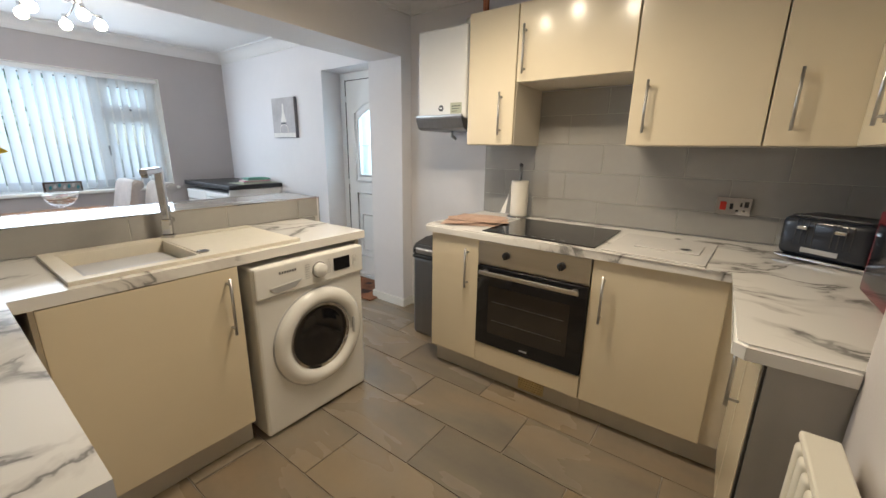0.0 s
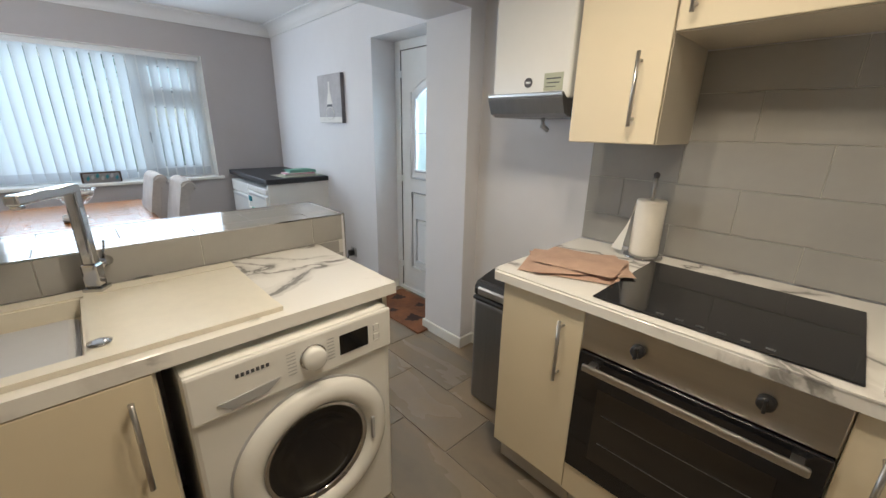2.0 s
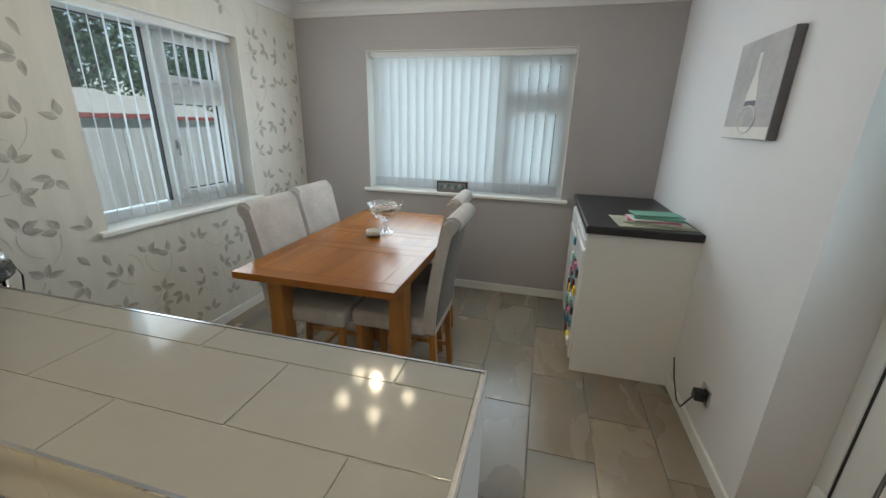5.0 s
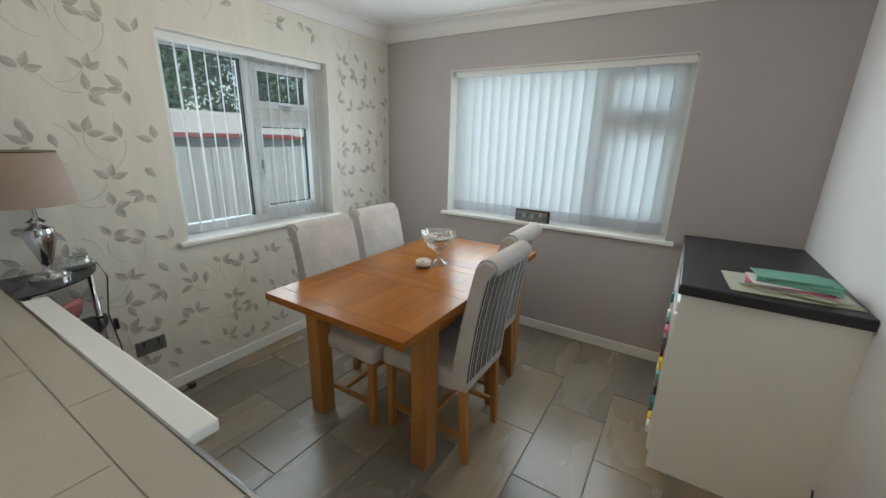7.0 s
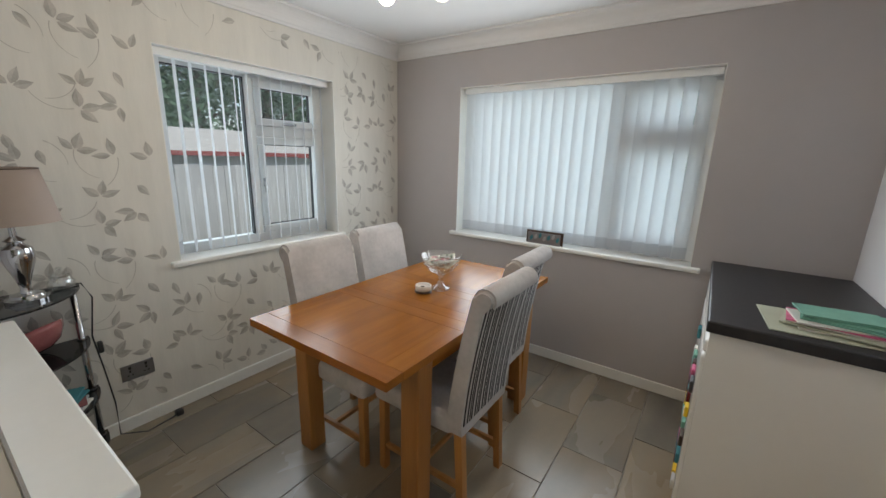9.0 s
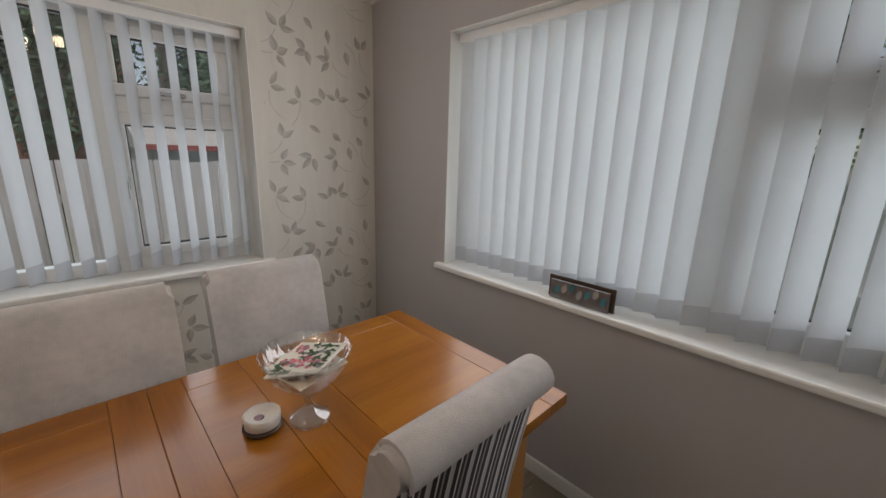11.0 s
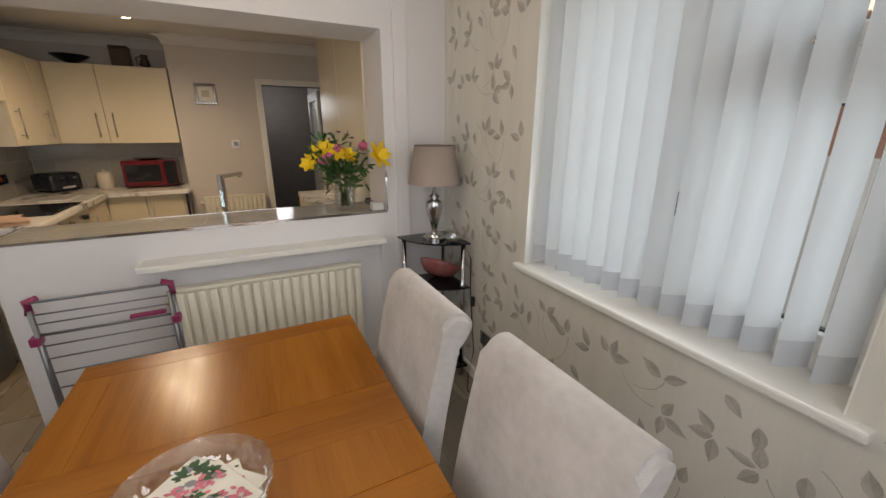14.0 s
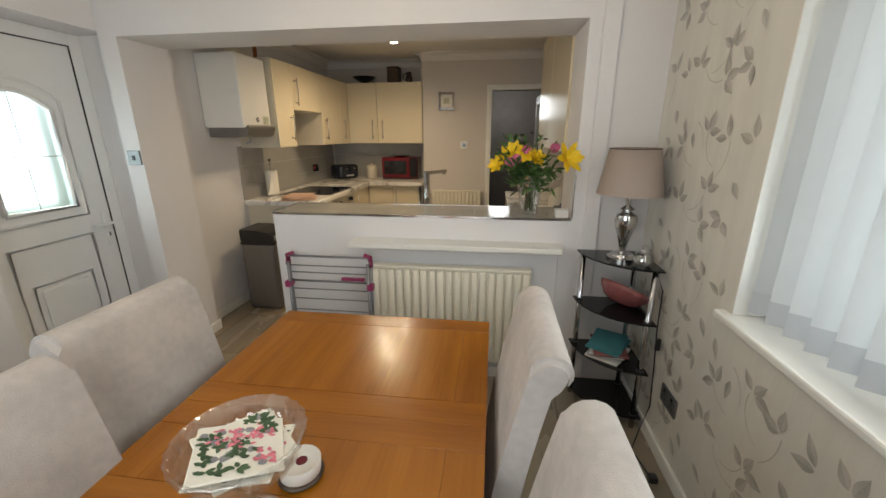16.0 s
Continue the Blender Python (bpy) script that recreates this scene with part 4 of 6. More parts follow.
# ---- boiler ----
def boiler():
    o = thing("wall_boiler", "white wall-hung boiler with grey control flap", "boiler", (-0.355, 3.42, 0))
    part("casing", bx(-0.19, 0.19, 0.0, 0.33, 1.535, 2.07, bevel=0.010), M_WHITEGOODS, o)
    part("control_flap", extrude_outline([(-0.03, 1.555), (-0.036, 1.535), (-0.012, 1.478), (0.02, 1.465), (0.30, 1.465), (0.30, 1.534), (0.0, 1.534)], "x", -0.185, 0.185), M_DARKSTEEL, o, "dark grey sloped control flap")
    part("flap_edge", bx(-0.185, 0.185, -0.038, -0.028, 1.543, 1.558, bevel=0.003), M_STEEL, o)
    part("maker_badge", lathe([(0.019, 0), (0.019, 0.003)], 24), M_INK, o).matrix_basis = pose(0.0, -0.001, 1.60, 90, 0, 0)
    part("badge_mark", bx(-0.011, 0.011, -0.0055, -0.0042, 1.596, 1.604), M_UPVC, o)
    part("paper_label", bx(0.075, 0.16, -0.002, -0.0006, 1.565, 1.63), M_SAGE, o, "beige paper label")
    part("label_writing", joined([(0.085, 0.15, -0.0026, -0.0021, 1.607, 1.612), (0.09, 0.145, -0.0026, -0.0021, 1.592, 1.596), (0.085, 0.13, -0.0026, -0.0021, 1.578, 1.581)]), M_INK, o)
    part("drain_pipe", tube([(0.02, 0.10, 1.47), (0.02, 0.10, 1.43), (0.02, 0.14, 1.415)], 0.011, 10), M_GREYPL, o)
    part("flue", lathe([(0.05, 0), (0.05, 0.06), (0.055, 0.065), (0.055, 0.08)], 24, (0.11, 0.2, 2.07)), M_CERAMIC, o)
    for x in (0.15, 0.17):
        part("pipe", tube([(x + 0.09, 0.10, 2.10), (x + 0.09, 0.10, 2.395)], 0.011, 10), M_BRASS, o)


boiler()


# ---- dining table ----
def dining_table():
    x0, x1, y0, y1, z = -3.525, -2.045, 1.505, 2.335, 0.780
    cx, cy = (x0 + x1) / 2, (y0 + y1) / 2
    o = thing("dining_table", "golden oak extending dining table with square legs", "table", (cx, cy, 0))
    L, Wd = (x1 - x0) / 2, (y1 - y0) / 2
    part("core", bx(-L + 0.004, L - 0.004, -Wd + 0.004, Wd - 0.004, z - 0.034, z - 0.003), M_GROOVE, o)
    g = 0.0006
    cuts = [-L, -0.155, 0.174, L]
    for a, b in zip(cuts, cuts[1:]):
        border = 0.085
        for u0, u1 in ((a, a + border), (b - border, b)):
            part("cross_board", bx(u0 + g, u1 - g, -Wd, Wd, z - 0.036, z, bevel=0.0012, seg=1), M_OAK_Y, o)
        for v0, v1 in ((-Wd, -Wd + 0.09), (Wd - 0.09, Wd)):
            part("edge_board", bx(a + border + g, b - border - g, v0, v1, z - 0.036, z, bevel=0.0012, seg=1), M_OAK_X, o)
        n = 3
        iw = (2 * Wd - 0.18 - 2 * g) / n
        for i in range(n):
            v0 = -Wd + 0.09 + g + iw * i
            part("board", bx(a + border + g, b - border - g, v0, v0 + iw, z - 0.034, z - 0.0006), M_OAK_X, o)
    part("apron", joined([(-0.90 / 1.6 - 0.03, 0.90 / 1.6 + 0.03 - 0.05, -Wd + 0.05, -Wd + 0.075, z - 0.115, z - 0.036), (-0.59, 0.54, Wd - 0.075, Wd - 0.05, z - 0.115, z - 0.036),
                          (-0.55, -0.525, -Wd + 0.075, Wd - 0.075, z - 0.115, z - 0.036), (0.47, 0.495, -Wd + 0.075, Wd - 0.075, z - 0.115, z - 0.036)]), M_OAK_X, o)
    for sx0 in (-0.58, 0.452):
        for sy0 in (-Wd + 0.022, Wd - 0.022 - 0.09):
            part("leg", bx(sx0, sx0 + 0.09, sy0, sy0 + 0.09, 0, z - 0.036, bevel=0.006), M_OAK_Z, o)
    return o


dining_table()


# ---- dining chair ----
def dining_chair(label, m):
    """Stands with its rear legs at y 0 and faces +y."""
    o = thing("dining_chair", label, "chair", group="chairs round the dining table")
    w = 0.205

    def back_line(s):
        z = 0.40 + 0.608 * s
        return -0.005 - 0.085 * s ** 1.6, z

    rows = 12
    outer, inner = [], []
    for i in range(rows + 1):
        y, z = back_line(i / rows)
        outer.append((y - 0.022 + 0.0 * i, z))
        inner.append((y + 0.048 - 0.012 * i / rows, z))
    yb, zb = back_line(1.0)
    roll = []
    for i in range(9):
        a = 0.12 * math.pi + i / 8 * 1.1 * math.pi
        roll.append((yb - 0.010 + 0.046 * math.cos(a), zb + 0.042 * math.sin(a)))
    prof = inner + roll + outer[::-1]
    bm = extrude_outline(prof, "x", -w, w)
    es = [e for e in bm.edges if abs(e.verts[0].co.x - e.verts[1].co.x) < 1e-6]
    bmesh.ops.bevel(bm, geom=es, offset=0.014, segments=3, affect="EDGES")
    part("backrest", bm, M_VELVET, o, smooth=True)
    shell = bmesh.new()
    pts = [(y - 0.0032, z) for y, z in outer[1:]]
    a = [shell.verts.new((-w + 0.016, y, z)) for y, z in pts]
    b = [shell.verts.new((w - 0.016, y, z)) for y, z in pts]
    c = [shell.verts.new((-w + 0.016, y + 0.008, z)) for y, z in pts]
    d = [shell.verts.new((w - 0.016, y + 0.008, z)) for y, z in pts]
    for i in range(len(pts) - 1):
        shell.faces.new((a[i], b[i], b[i + 1], a[i + 1])).smooth = True
        shell.faces.new((a[i], a[i + 1], c[i + 1], c[i]))
        shell.faces.new((b[i], d[i], d[i + 1], b[i + 1]))
    part("back_panel", shell, M_STRIPE, o, "grey, black and white striped back panel")
    seat = bx(-w, w, 0.02, 0.46, 0.385, 0.485, bevel=0.028, seg=4)
    part("seat", seat, M_VELVET, o, smooth=True)
    for x in (-w + 0.02, w - 0.055):
        part("leg", bx(x, x + 0.036, 0.405, 0.441, 0, 0.386, bevel=0.003), M_OAK_Z, o)
        rear = extrude_outline([(-0.02, 0.40), (0.016, 0.40), (-0.014, 0.0), (-0.046, 0.0)], "x", x, x + 0.036)
        part("leg", rear, M_OAK_Z, o)
        part("stretcher", bx(x + 0.008, x + 0.028, -0.02, 0.406, 0.12, 0.145, bevel=0.002), M_OAK_Z, o)
    part("cross_stretcher", bx(-w + 0.045, w - 0.045, 0.19, 0.21, 0.122, 0.143, bevel=0.002), M_OAK_Z, o)
    o.matrix_basis = m
    return o


chair = dining_chair("upholstered grey velvet dining chair with rolled top", pose(-2.515, 1.475, 0))
copy_thing(chair, pose(-3.025, 1.425, 0, 0, 0, 1.0))
copy_thing(chair, pose(-2.57, 2.405, 0, 0, 0, 180))
copy_thing(chair, pose(-3.02, 2.31, 0, 0, 0, 181))


# ---- on the table ----
def fruit_bowl():
    o = thing("glass_bowl", "cut glass footed bowl holding flowered paper napkins", "bowl", (-2.91, 1.935, 0.7805))
    part("foot", lathe([(0.062, 0), (0.060, 0.008), (0.030, 0.022), (0.016, 0.045), (0.016, 0.065), (0.030, 0.085)], 40), M_GLASS, o, smooth=True)
    bm = lathe([(0.030, 0.085), (0.075, 0.105), (0.116, 0.145), (0.136, 0.196), (0.130, 0.198), (0.110, 0.148), (0.070, 0.112), (0.005, 0.095)], 72, wave=0.035, waves=24)
    part("dish", bm, M_GLASS, o)
    o.scale = (0.83, 0.83, 1)
    return o


fruit_bowl()
M_NAPKIN = material("white_napkin_paper", (0.76, 0.74, 0.66), 0.9, vary=0.03, scale=9)
M_FLOWER = material("printed_pink_flower", (0.66, 0.20, 0.26), 0.9, vary=0.3, scale=60)
M_LEAFPRINT = material("printed_green_leaf", (0.055, 0.10, 0.05), 0.9, vary=0.4, scale=40)
M_GREYPRINT = material("printed_grey_bird", (0.26, 0.26, 0.28), 0.9, vary=0.3, scale=40)


def petal(bm, c, d, nrm, length, width):
    d, nrm = Vector(d).normalized(), Vector(nrm).normalized()
    s = nrm.cross(d)
    c = Vector(c)
    pts = [(0, 0), (0.25, 0.8), (0.55, 1.0), (0.85, 0.5), (1, 0), (0.85, -0.5), (0.55, -1.0), (0.25, -0.8)]
    bm.faces.new([bm.verts.new(c + d * (length * u) + s * (width * 0.5 * v)) for u, v in pts])


rng = random.Random(7)
for k, (turn, lift, dx) in enumerate(((12, 0.150, 0.0), (52, 0.160, 0.010), (31, 0.170, -0.006))):
    nap = thing("paper_napkin", "folded white paper napkin printed with pink flowers", "napkin", (-2.91 + dx, 1.935, 0.7805 + lift), turn=turn)
    nap.rotation_euler.x, nap.rotation_euler.y = radians((-3, 5, 9)[k]), radians((4, -6, 3)[k])
    part("sheet", bx(-0.072, 0.072, -0.072, 0.072, 0, 0.005, bevel=0.002, seg=1), M_NAPKIN, nap)
    for nm, mt, count, ln, wd, zz in (("leaf_print", M_LEAFPRINT, 90, 0.032, 0.009, 0.0054), ("flower_print", M_FLOWER, 66, 0.014, 0.012, 0.0062), ("bird_print", M_GREYPRINT, 14, 0.034, 0.016, 0.0058)):
        bm = bmesh.new()
        hubs = [(rng.uniform(-0.055, 0.055), rng.uniform(-0.055, 0.055)) for _ in range(11)]
        for i in range(count):
            hx, hy = hubs[i % 11]
            a = rng.uniform(0, 6.28)
            x, y = max(-0.052, min(0.052, hx + rng.uniform(-0.015, 0.015))), max(-0.052, min(0.052, hy + rng.uniform(-0.015, 0.015)))
            petal(bm, (x, y, zz + 0.00002 * i), (math.cos(a), math.sin(a), 0), (0, 0, 1), ln * rng.uniform(0.42, 0.62), wd)
        part(nm, bm, mt, nap)

candle = thing("candle_dish", "small white candle dish with red motif on table", "dish", (-2.805, 1.895, 0.7805))
part("saucer", lathe([(0.036, 0), (0.046, 0.004), (0.048, 0.009), (0.030, 0.010)], 32), M_BRONZE, candle)
part("pot", lathe([(0.034, 0.010), (0.042, 0.014), (0.044, 0.040), (0.041, 0.043), (0.038, 0.034), (0.002, 0.032)], 32), M_PAPERW, candle)
part("motif", lathe([(0.013, 0.0325), (0.011, 0.0335)], 12, (0.008, 0, 0)), M_REDGLASS, candle)


# ---- white appliances under the black top ----
def fridge(label, x0, x1, door_z):
    o = thing("undercounter_fridge", label, "fridge", ((x0 + x1) / 2, 3.47, 0))
    w = (x1 - x0) / 2
    part("body", bx(-w, w, -0.25, 0.27, 0.02, 0.86, bevel=0.006), M_WHITEGOODS, o)
    dr = part("door", bx(-w, w, -0.305, -0.252, 0.06, door_z, bevel=0.018, seg=4), M_WHITEGOODS, o)
    part("fascia", bx(-w, w, -0.302, -0.252, door_z + 0.006, 0.86, bevel=0.012, seg=3), M_WHITEGOODS, o)
    part("grip", bx(-w + 0.04, w - 0.04, -0.3055, -0.300, door_z - 0.035, door_z - 0.015, bevel=0.002), M_GREYPL, dr)
    part("kick_strip", bx(-w + 0.01, w - 0.01, -0.24, -0.2, 0.0, 0.055), M_GREYPL, o)
    return o


fridge("white undercounter fridge with colourful magnets on the door", -3.39, -2.895, 0.80)
fridge("white undercounter freezer beneath the black top", -3.90, -3.40, 0.74)
colours = [M_INK, M_TEAL, M_REDGLASS, M_YELLOW, M_PAPERW, M_GREEN, M_BRONZE, M_ROSE]
for i in range(26):
    x, z = -3.33 + 0.09 * (i % 5) + rng.uniform(-0.02, 0.02), 0.16 + 0.115 * (i // 5) + rng.uniform(-0.02, 0.02)
    wv, hv = rng.uniform(0.022, 0.036), rng.uniform(0.022, 0.04)
    tagged(part("fridge_magnet", bx(x - wv, x + wv, 3.150, 3.1645, z - hv, z + hv, bevel=0.005), colours[i % 8]), "small colourful souvenir magnet on the fridge door", "magnet", "magnets on the fridge")
tagged(part("side_panel", bx(-2.888, -2.87, 3.18, YN, 0.0, 0.905), M_WHITEGOODS), "plain white end panel beside the fridge", "panel")
tagged(part("counter_top", bx(-3.93, -2.845, 3.165, YN, 0.907, 0.952, bevel=0.006), M_BLACKTOP), "matt black laminate top over two fridges", "worktop")
tagged(part("placemat", bx(-0.14, 0.14, -0.20, 0.20, 0, 0.004, bevel=0.001, seg=1), M_SAGE), "pale sage card mat on the black top", "mat").matrix_basis = pose(-3.04, 3.53, 0.953, 0, 0, 4)
for i in range(9):
    mt = (M_PAPERW, M_SAGE, M_PAPERW, M_ROSE, M_PAPERW, M_GREEN, M_GREEN, M_GREEN, M_GREEN)[i]
    s = 1 - 0.03 * i
    sheet = bx(-0.085 * s, 0.085 * s, -0.15 * s, 0.15 * s, 0, 0.0055, bevel=0.001, seg=1)
    tagged(part("paper_napkin" if i > 4 else "magazine", sheet, mt), "folded mint green napkin on the pile" if i > 4 else "printed leaflet in the pile on the black top", "napkin" if i > 4 else "magazine", "pile on the black top").matrix_basis = pose(-3.02 + rng.uniform(-0.015, 0.015), 3.55 + rng.uniform(-0.02, 0.02), 0.9575 + 0.0062 * i, 0, 0, rng.uniform(-14, 10))


# ---- canvas on the north wall ----
cv = thing("canvas_picture", "grey and white canvas print of a perfume bottle", "picture", (-2.655, YN - 0.001, 1.64))
part("stretcher", bx(-0.205, 0.205, -0.034, 0, -0.20, 0.20, bevel=0.003), M_CANVASEDGE, cv)
part("print", bx(-0.203, 0.203, -0.0362, -0.0345, -0.198, 0.198), M_CANVAS, cv)
part("bottle_print", extrude_outline([(-0.012, 0.14), (0.012, 0.14), (0.016, 0.06), (0.045, -0.02), (0.05, -0.05), (-0.05, -0.05), (-0.045, -0.02), (-0.016, 0.06)], "y", -0.0375, -0.0364), M_PAPERW, cv)
part("collar_print", bx(-0.045, 0.045, -0.0378, -0.0366, -0.065, -0.045), M_INK, cv)
part("glass_print", tube([(0.075 * math.cos(a) , -0.0368, -0.12 + 0.055 * math.sin(a)) for a in [i * 2 * math.pi / 20 for i in range(21)]], 0.004, 5), M_PAPERW, cv)
part("table_print", bx(-0.2, 0.2, -0.0372, -0.0364, -0.197, -0.15), M_PAPERW, cv)


def double_socket(name, label, m, body, plug=False, w=0.146):
    o = thing(name, label, "socket")
    part("plate", bx(-w / 2, w / 2, -0.009, 0, -0.043, 0.043, bevel=0.002), body, o)
    for x in ((-0.036, 0.036) if w > 0.1 else (0.0,)):
        part("pin_holes", joined([(x - 0.004, x + 0.004, -0.0098, -0.0091, 0.0, 0.012), (x - 0.014, x - 0.006, -0.0098, -0.0091, -0.018, -0.012), (x + 0.006, x + 0.014, -0.0098, -0.0091, -0.018, -0.012)]), M_BLACK, o)
        part("switch", bx(x - 0.006, x + 0.006, -0.013, -0.009, 0.018, 0.034, bevel=0.002), M_BLACK, o)
    if plug:
        part("plug", bx(-0.025, 0.025, -0.055, -0.0095, -0.03, 0.02, bevel=0.008), M_BLACK, o)
    o.matrix_basis = m
    return o


double_socket("wall_socket", "steel socket with black plug above the skirting", pose(-2.43, YN - 0.001, 0.28), M_STEEL, True, 0.088)
tagged(part("power_cable", tube([(-2.43, 3.70, 0.26), (-2.50, 3.69, 0.14), (-2.62, 3.715, 0.09), (-2.74, 3.725, 0.15), (-2.84, 3.74, 0.22)], 0.004, 8), M_BLACK), "black power cable hanging to the fridge", "cable")
double_socket("wall_socket", "brushed steel double socket on leafy wallpaper", pose(-1.83, YS + 0.001, 0.33, 0, 0, 180), M_DARKSTEEL)
sw = thing("light_switch", "brushed steel light switch on the white pier", "switch", (XD0 - 0.001, 3.69, 1.35), turn=-90)
part("plate", bx(-0.043, 0.043, -0.009, 0, -0.043, 0.043, bevel=0.002), M_DARKSTEEL, sw)
part("rocker", bx(-0.010, 0.010, -0.014, -0.009, -0.014, 0.014, bevel=0.002), M_BLACK, sw)

# doormat
dm = thing("doormat", "brown coir doormat with dark motifs by the door", "doormat", (-1.57, 3.73, 0.004))
part("coir_mat", bx(-0.355, 0.355, -0.20, 0.20, 0, 0.014, bevel=0.004), M_MAT, dm)
for x, y, s in ((-0.22, 0.06, 0.07), (0.16, -0.08, 0.08), (0.02, 0.10, 0.05), (0.27, 0.10, 0.05), (-0.05, -0.12, 0.045)):
    bm = bmesh.new()
    for i in range(7):
        a = i * 0.9
        petal(bm, (x, y, 0.0145 + 0.0001 * i), (math.cos(a), math.sin(a), 0), (0, 0, 1), s * (0.7 + 0.3 * (i % 2)), s * 0.55)
    part("motif", bm, M_MATDARK, dm)

# ornament on the west window board
orn = thing("window_ornament", "small silver flowered plaque standing on the sill", "ornament", (XW - 0.008, 2.13, WZ0), turn=0)
part("back_plate", bx(-0.012, -0.004, -0.14, 0.14, 0.0, 0.095, bevel=0.002), M_BRONZE, orn)
part("front_plate", bx(0.0, 0.012, -0.125, 0.125, 0.0, 0.082, bevel=0.003), M_DARKSTEEL, orn)
for i in range(7):
    petal_bm = bmesh.new()
    petal(petal_bm, (0.0126, -0.10 + 0.033 * i, 0.02 + 0.01 * (i % 3)), (0, 0.3, 1), (1, 0, 0), 0.045, 0.024)
    part("flower_etching", petal_bm, M_GREYPL if i % 2 else M_TEAL, orn)


# ---- radiators ----
def radiator(label, length, height, columns, m):
    """Lies along local x from 0, faces -y."""
    o = thing("radiator", label, "radiator")
    part("back_panel", bx(0, length, -0.02, 0.0, 0.02, height - 0.02), M_RAD, o)
    part("top_grille", bx(0, length, -0.062, 0.0, height - 0.018, height, bevel=0.005), M_RAD, o)
    part("bottom_rail", bx(0, length, -0.060, -0.021, 0, 0.035, bevel=0.005), M_RAD, o)
    step = length / columns
    flute = bx(0.005, step - 0.005, -0.066, -0.040, 0.022, height - 0.022, bevel=0.010, seg=3)
    me = mesh_of("flute", flute, M_RAD, True)
    part("front_sheet", bx(0, length, -0.048, -0.021, 0.036, height - 0.019), M_RAD, o)
    for i in range(columns):
        f = new("flute", me)
        f.parent = o
        f.location.x = step * i
    v = part("valve", lathe([(0.016, 0), (0.018, 0.01), (0.018, 0.05), (0.012, 0.055)], 18, (-0.035, -0.03, -0.01)), M_CERAMIC, o)
    part("pipe", tube([(-0.035, -0.03, -0.01), (-0.035, -0.03, -0.12)], 0.0075, 8), M_TRIM, v)
    part("end_cap", lathe([(0.010, 0), (0.012, 0.01), (0.019, 0.014), (0.019, 0.036), (0.012, 0.042)], 18), M_CERAMIC, o, "round cream plastic end cap", True).matrix_basis = pose(0.0, -0.012, height - 0.075, 0, -90, 0)
    part("bracket", joined([(length * 0.2, length * 0.2 + 0.03, 0.0, 0.03, 0.1, height - 0.1), (length * 0.8, length * 0.8 + 0.03, 0.0, 0.03, 0.1, height - 0.1)]), M_RAD, o)
    o.matrix_basis = m


radiator("cream panel radiator with vertical flutes under a shelf", 0.93, 0.60, 19, pose(XD0 - 0.031, 2.21, 0.15, 0, 0, -90))
radiator("cream panel radiator on the kitchen wall", 0.62, 0.60, 13, pose(XE - 0.031, 2.28, 0.20, 0, 0, -90))
sh = thing("radiator_shelf", "white painted shelf above the radiator", "shelf", (XD0, 1.725, 0.862))
part("board", bx(-0.138, 0, -0.595, 0.595, 0, 0.032, bevel=0.006), M_TRIM, sh)
part("batten", bx(-0.03, 0, -0.57, 0.57, -0.04, -0.001), M_WALL, sh)
setting("panel_moulding", joined([(XD0 - 0.010, XD0 - 0.001, 1.115, 1.13, 0.08, 0.82)]), M_WALL, "thin white painted moulding beside the radiator", "trim")


# ---- clothes airer ----
def airer():
    o = thing("clothes_airer", "folded grey metal clothes airer with magenta corners", "clothes airer", (XD0 - 0.10, 2.46, 0))
    for y in (-0.255, 0.255):
        part("side_tube", tube([(0.03, y, 0.0), (0.0, y, 0.79)], 0.011, 10), M_DARKSTEEL, o)
        part("side_tube", tube([(-0.035, y * 0.96, 0.0), (-0.02, y * 0.96, 0.76)], 0.009, 10), M_DARKSTEEL, o)
        part("corner_joint", tube([(0.0, y, 0.74), (0.0, y, 0.795), (0.0, y * 0.86, 0.805)], 0.017, 10), M_PINK, o)
        part("corner_joint", bx(-0.04, 0.02, y - 0.018, y + 0.018, 0.60, 0.64, bevel=0.006), M_PINK, o)
    for i, z in enumerate((0.795, 0.735, 0.69, 0.64, 0.585, 0.52, 0.45, 0.37, 0.28, 0.18)):
        part("rail", tube([(-0.01 + 0.004 * (i % 3), -0.25, z), (-0.01 + 0.004 * (i % 3), 0.25, z)], 0.007 if i in (0, 3) else 0.004, 8), M_DARKSTEEL, o)
    part("clip", bx(-0.03, -0.005, -0.22, -0.08, 0.655, 0.672, bevel=0.004), M_PINK, o)


airer()


# ---- corner stand and lamp ----
def quarter(r, z0, z1, centre=(0, 0)):
    """A quarter-round glass shelf; the right angle sits in the corner, opening to -x and +y."""
    pts = [centre] + [(centre[0] - r * math.cos(a), centre[1] + r * math.sin(a)) for a in [i * math.pi / 24 for i in range(13)]]
    bm = extrude_outline(pts, "z", z0, z1)
    return bm


def corner_stand():
    o = thing("corner_shelf_stand", "black glass corner stand with chrome posts", "shelf unit", (XD0 - 0.07, YS + 0.03, 0))
    for z in (0.07, 0.33, 0.60, 0.872):
        part("glass_shelf", quarter(0.325, z, z + 0.008), M_SMOKE, o)
    for x, y in ((-0.03, 0.03), (-0.295, 0.03), (-0.03, 0.295)):
        part("post", tube([(x, y, 0), (x, y, 0.872)], 0.014, 14), M_CHROME, o)
        for z in (0.07, 0.33, 0.60):
            part("collar", lathe([(0.019, 0), (0.019, 0.02)], 14, (x, y, z - 0.006)), M_BLACK, o)
    return o


corner_stand()
lx, ly = -1.475, 0.86


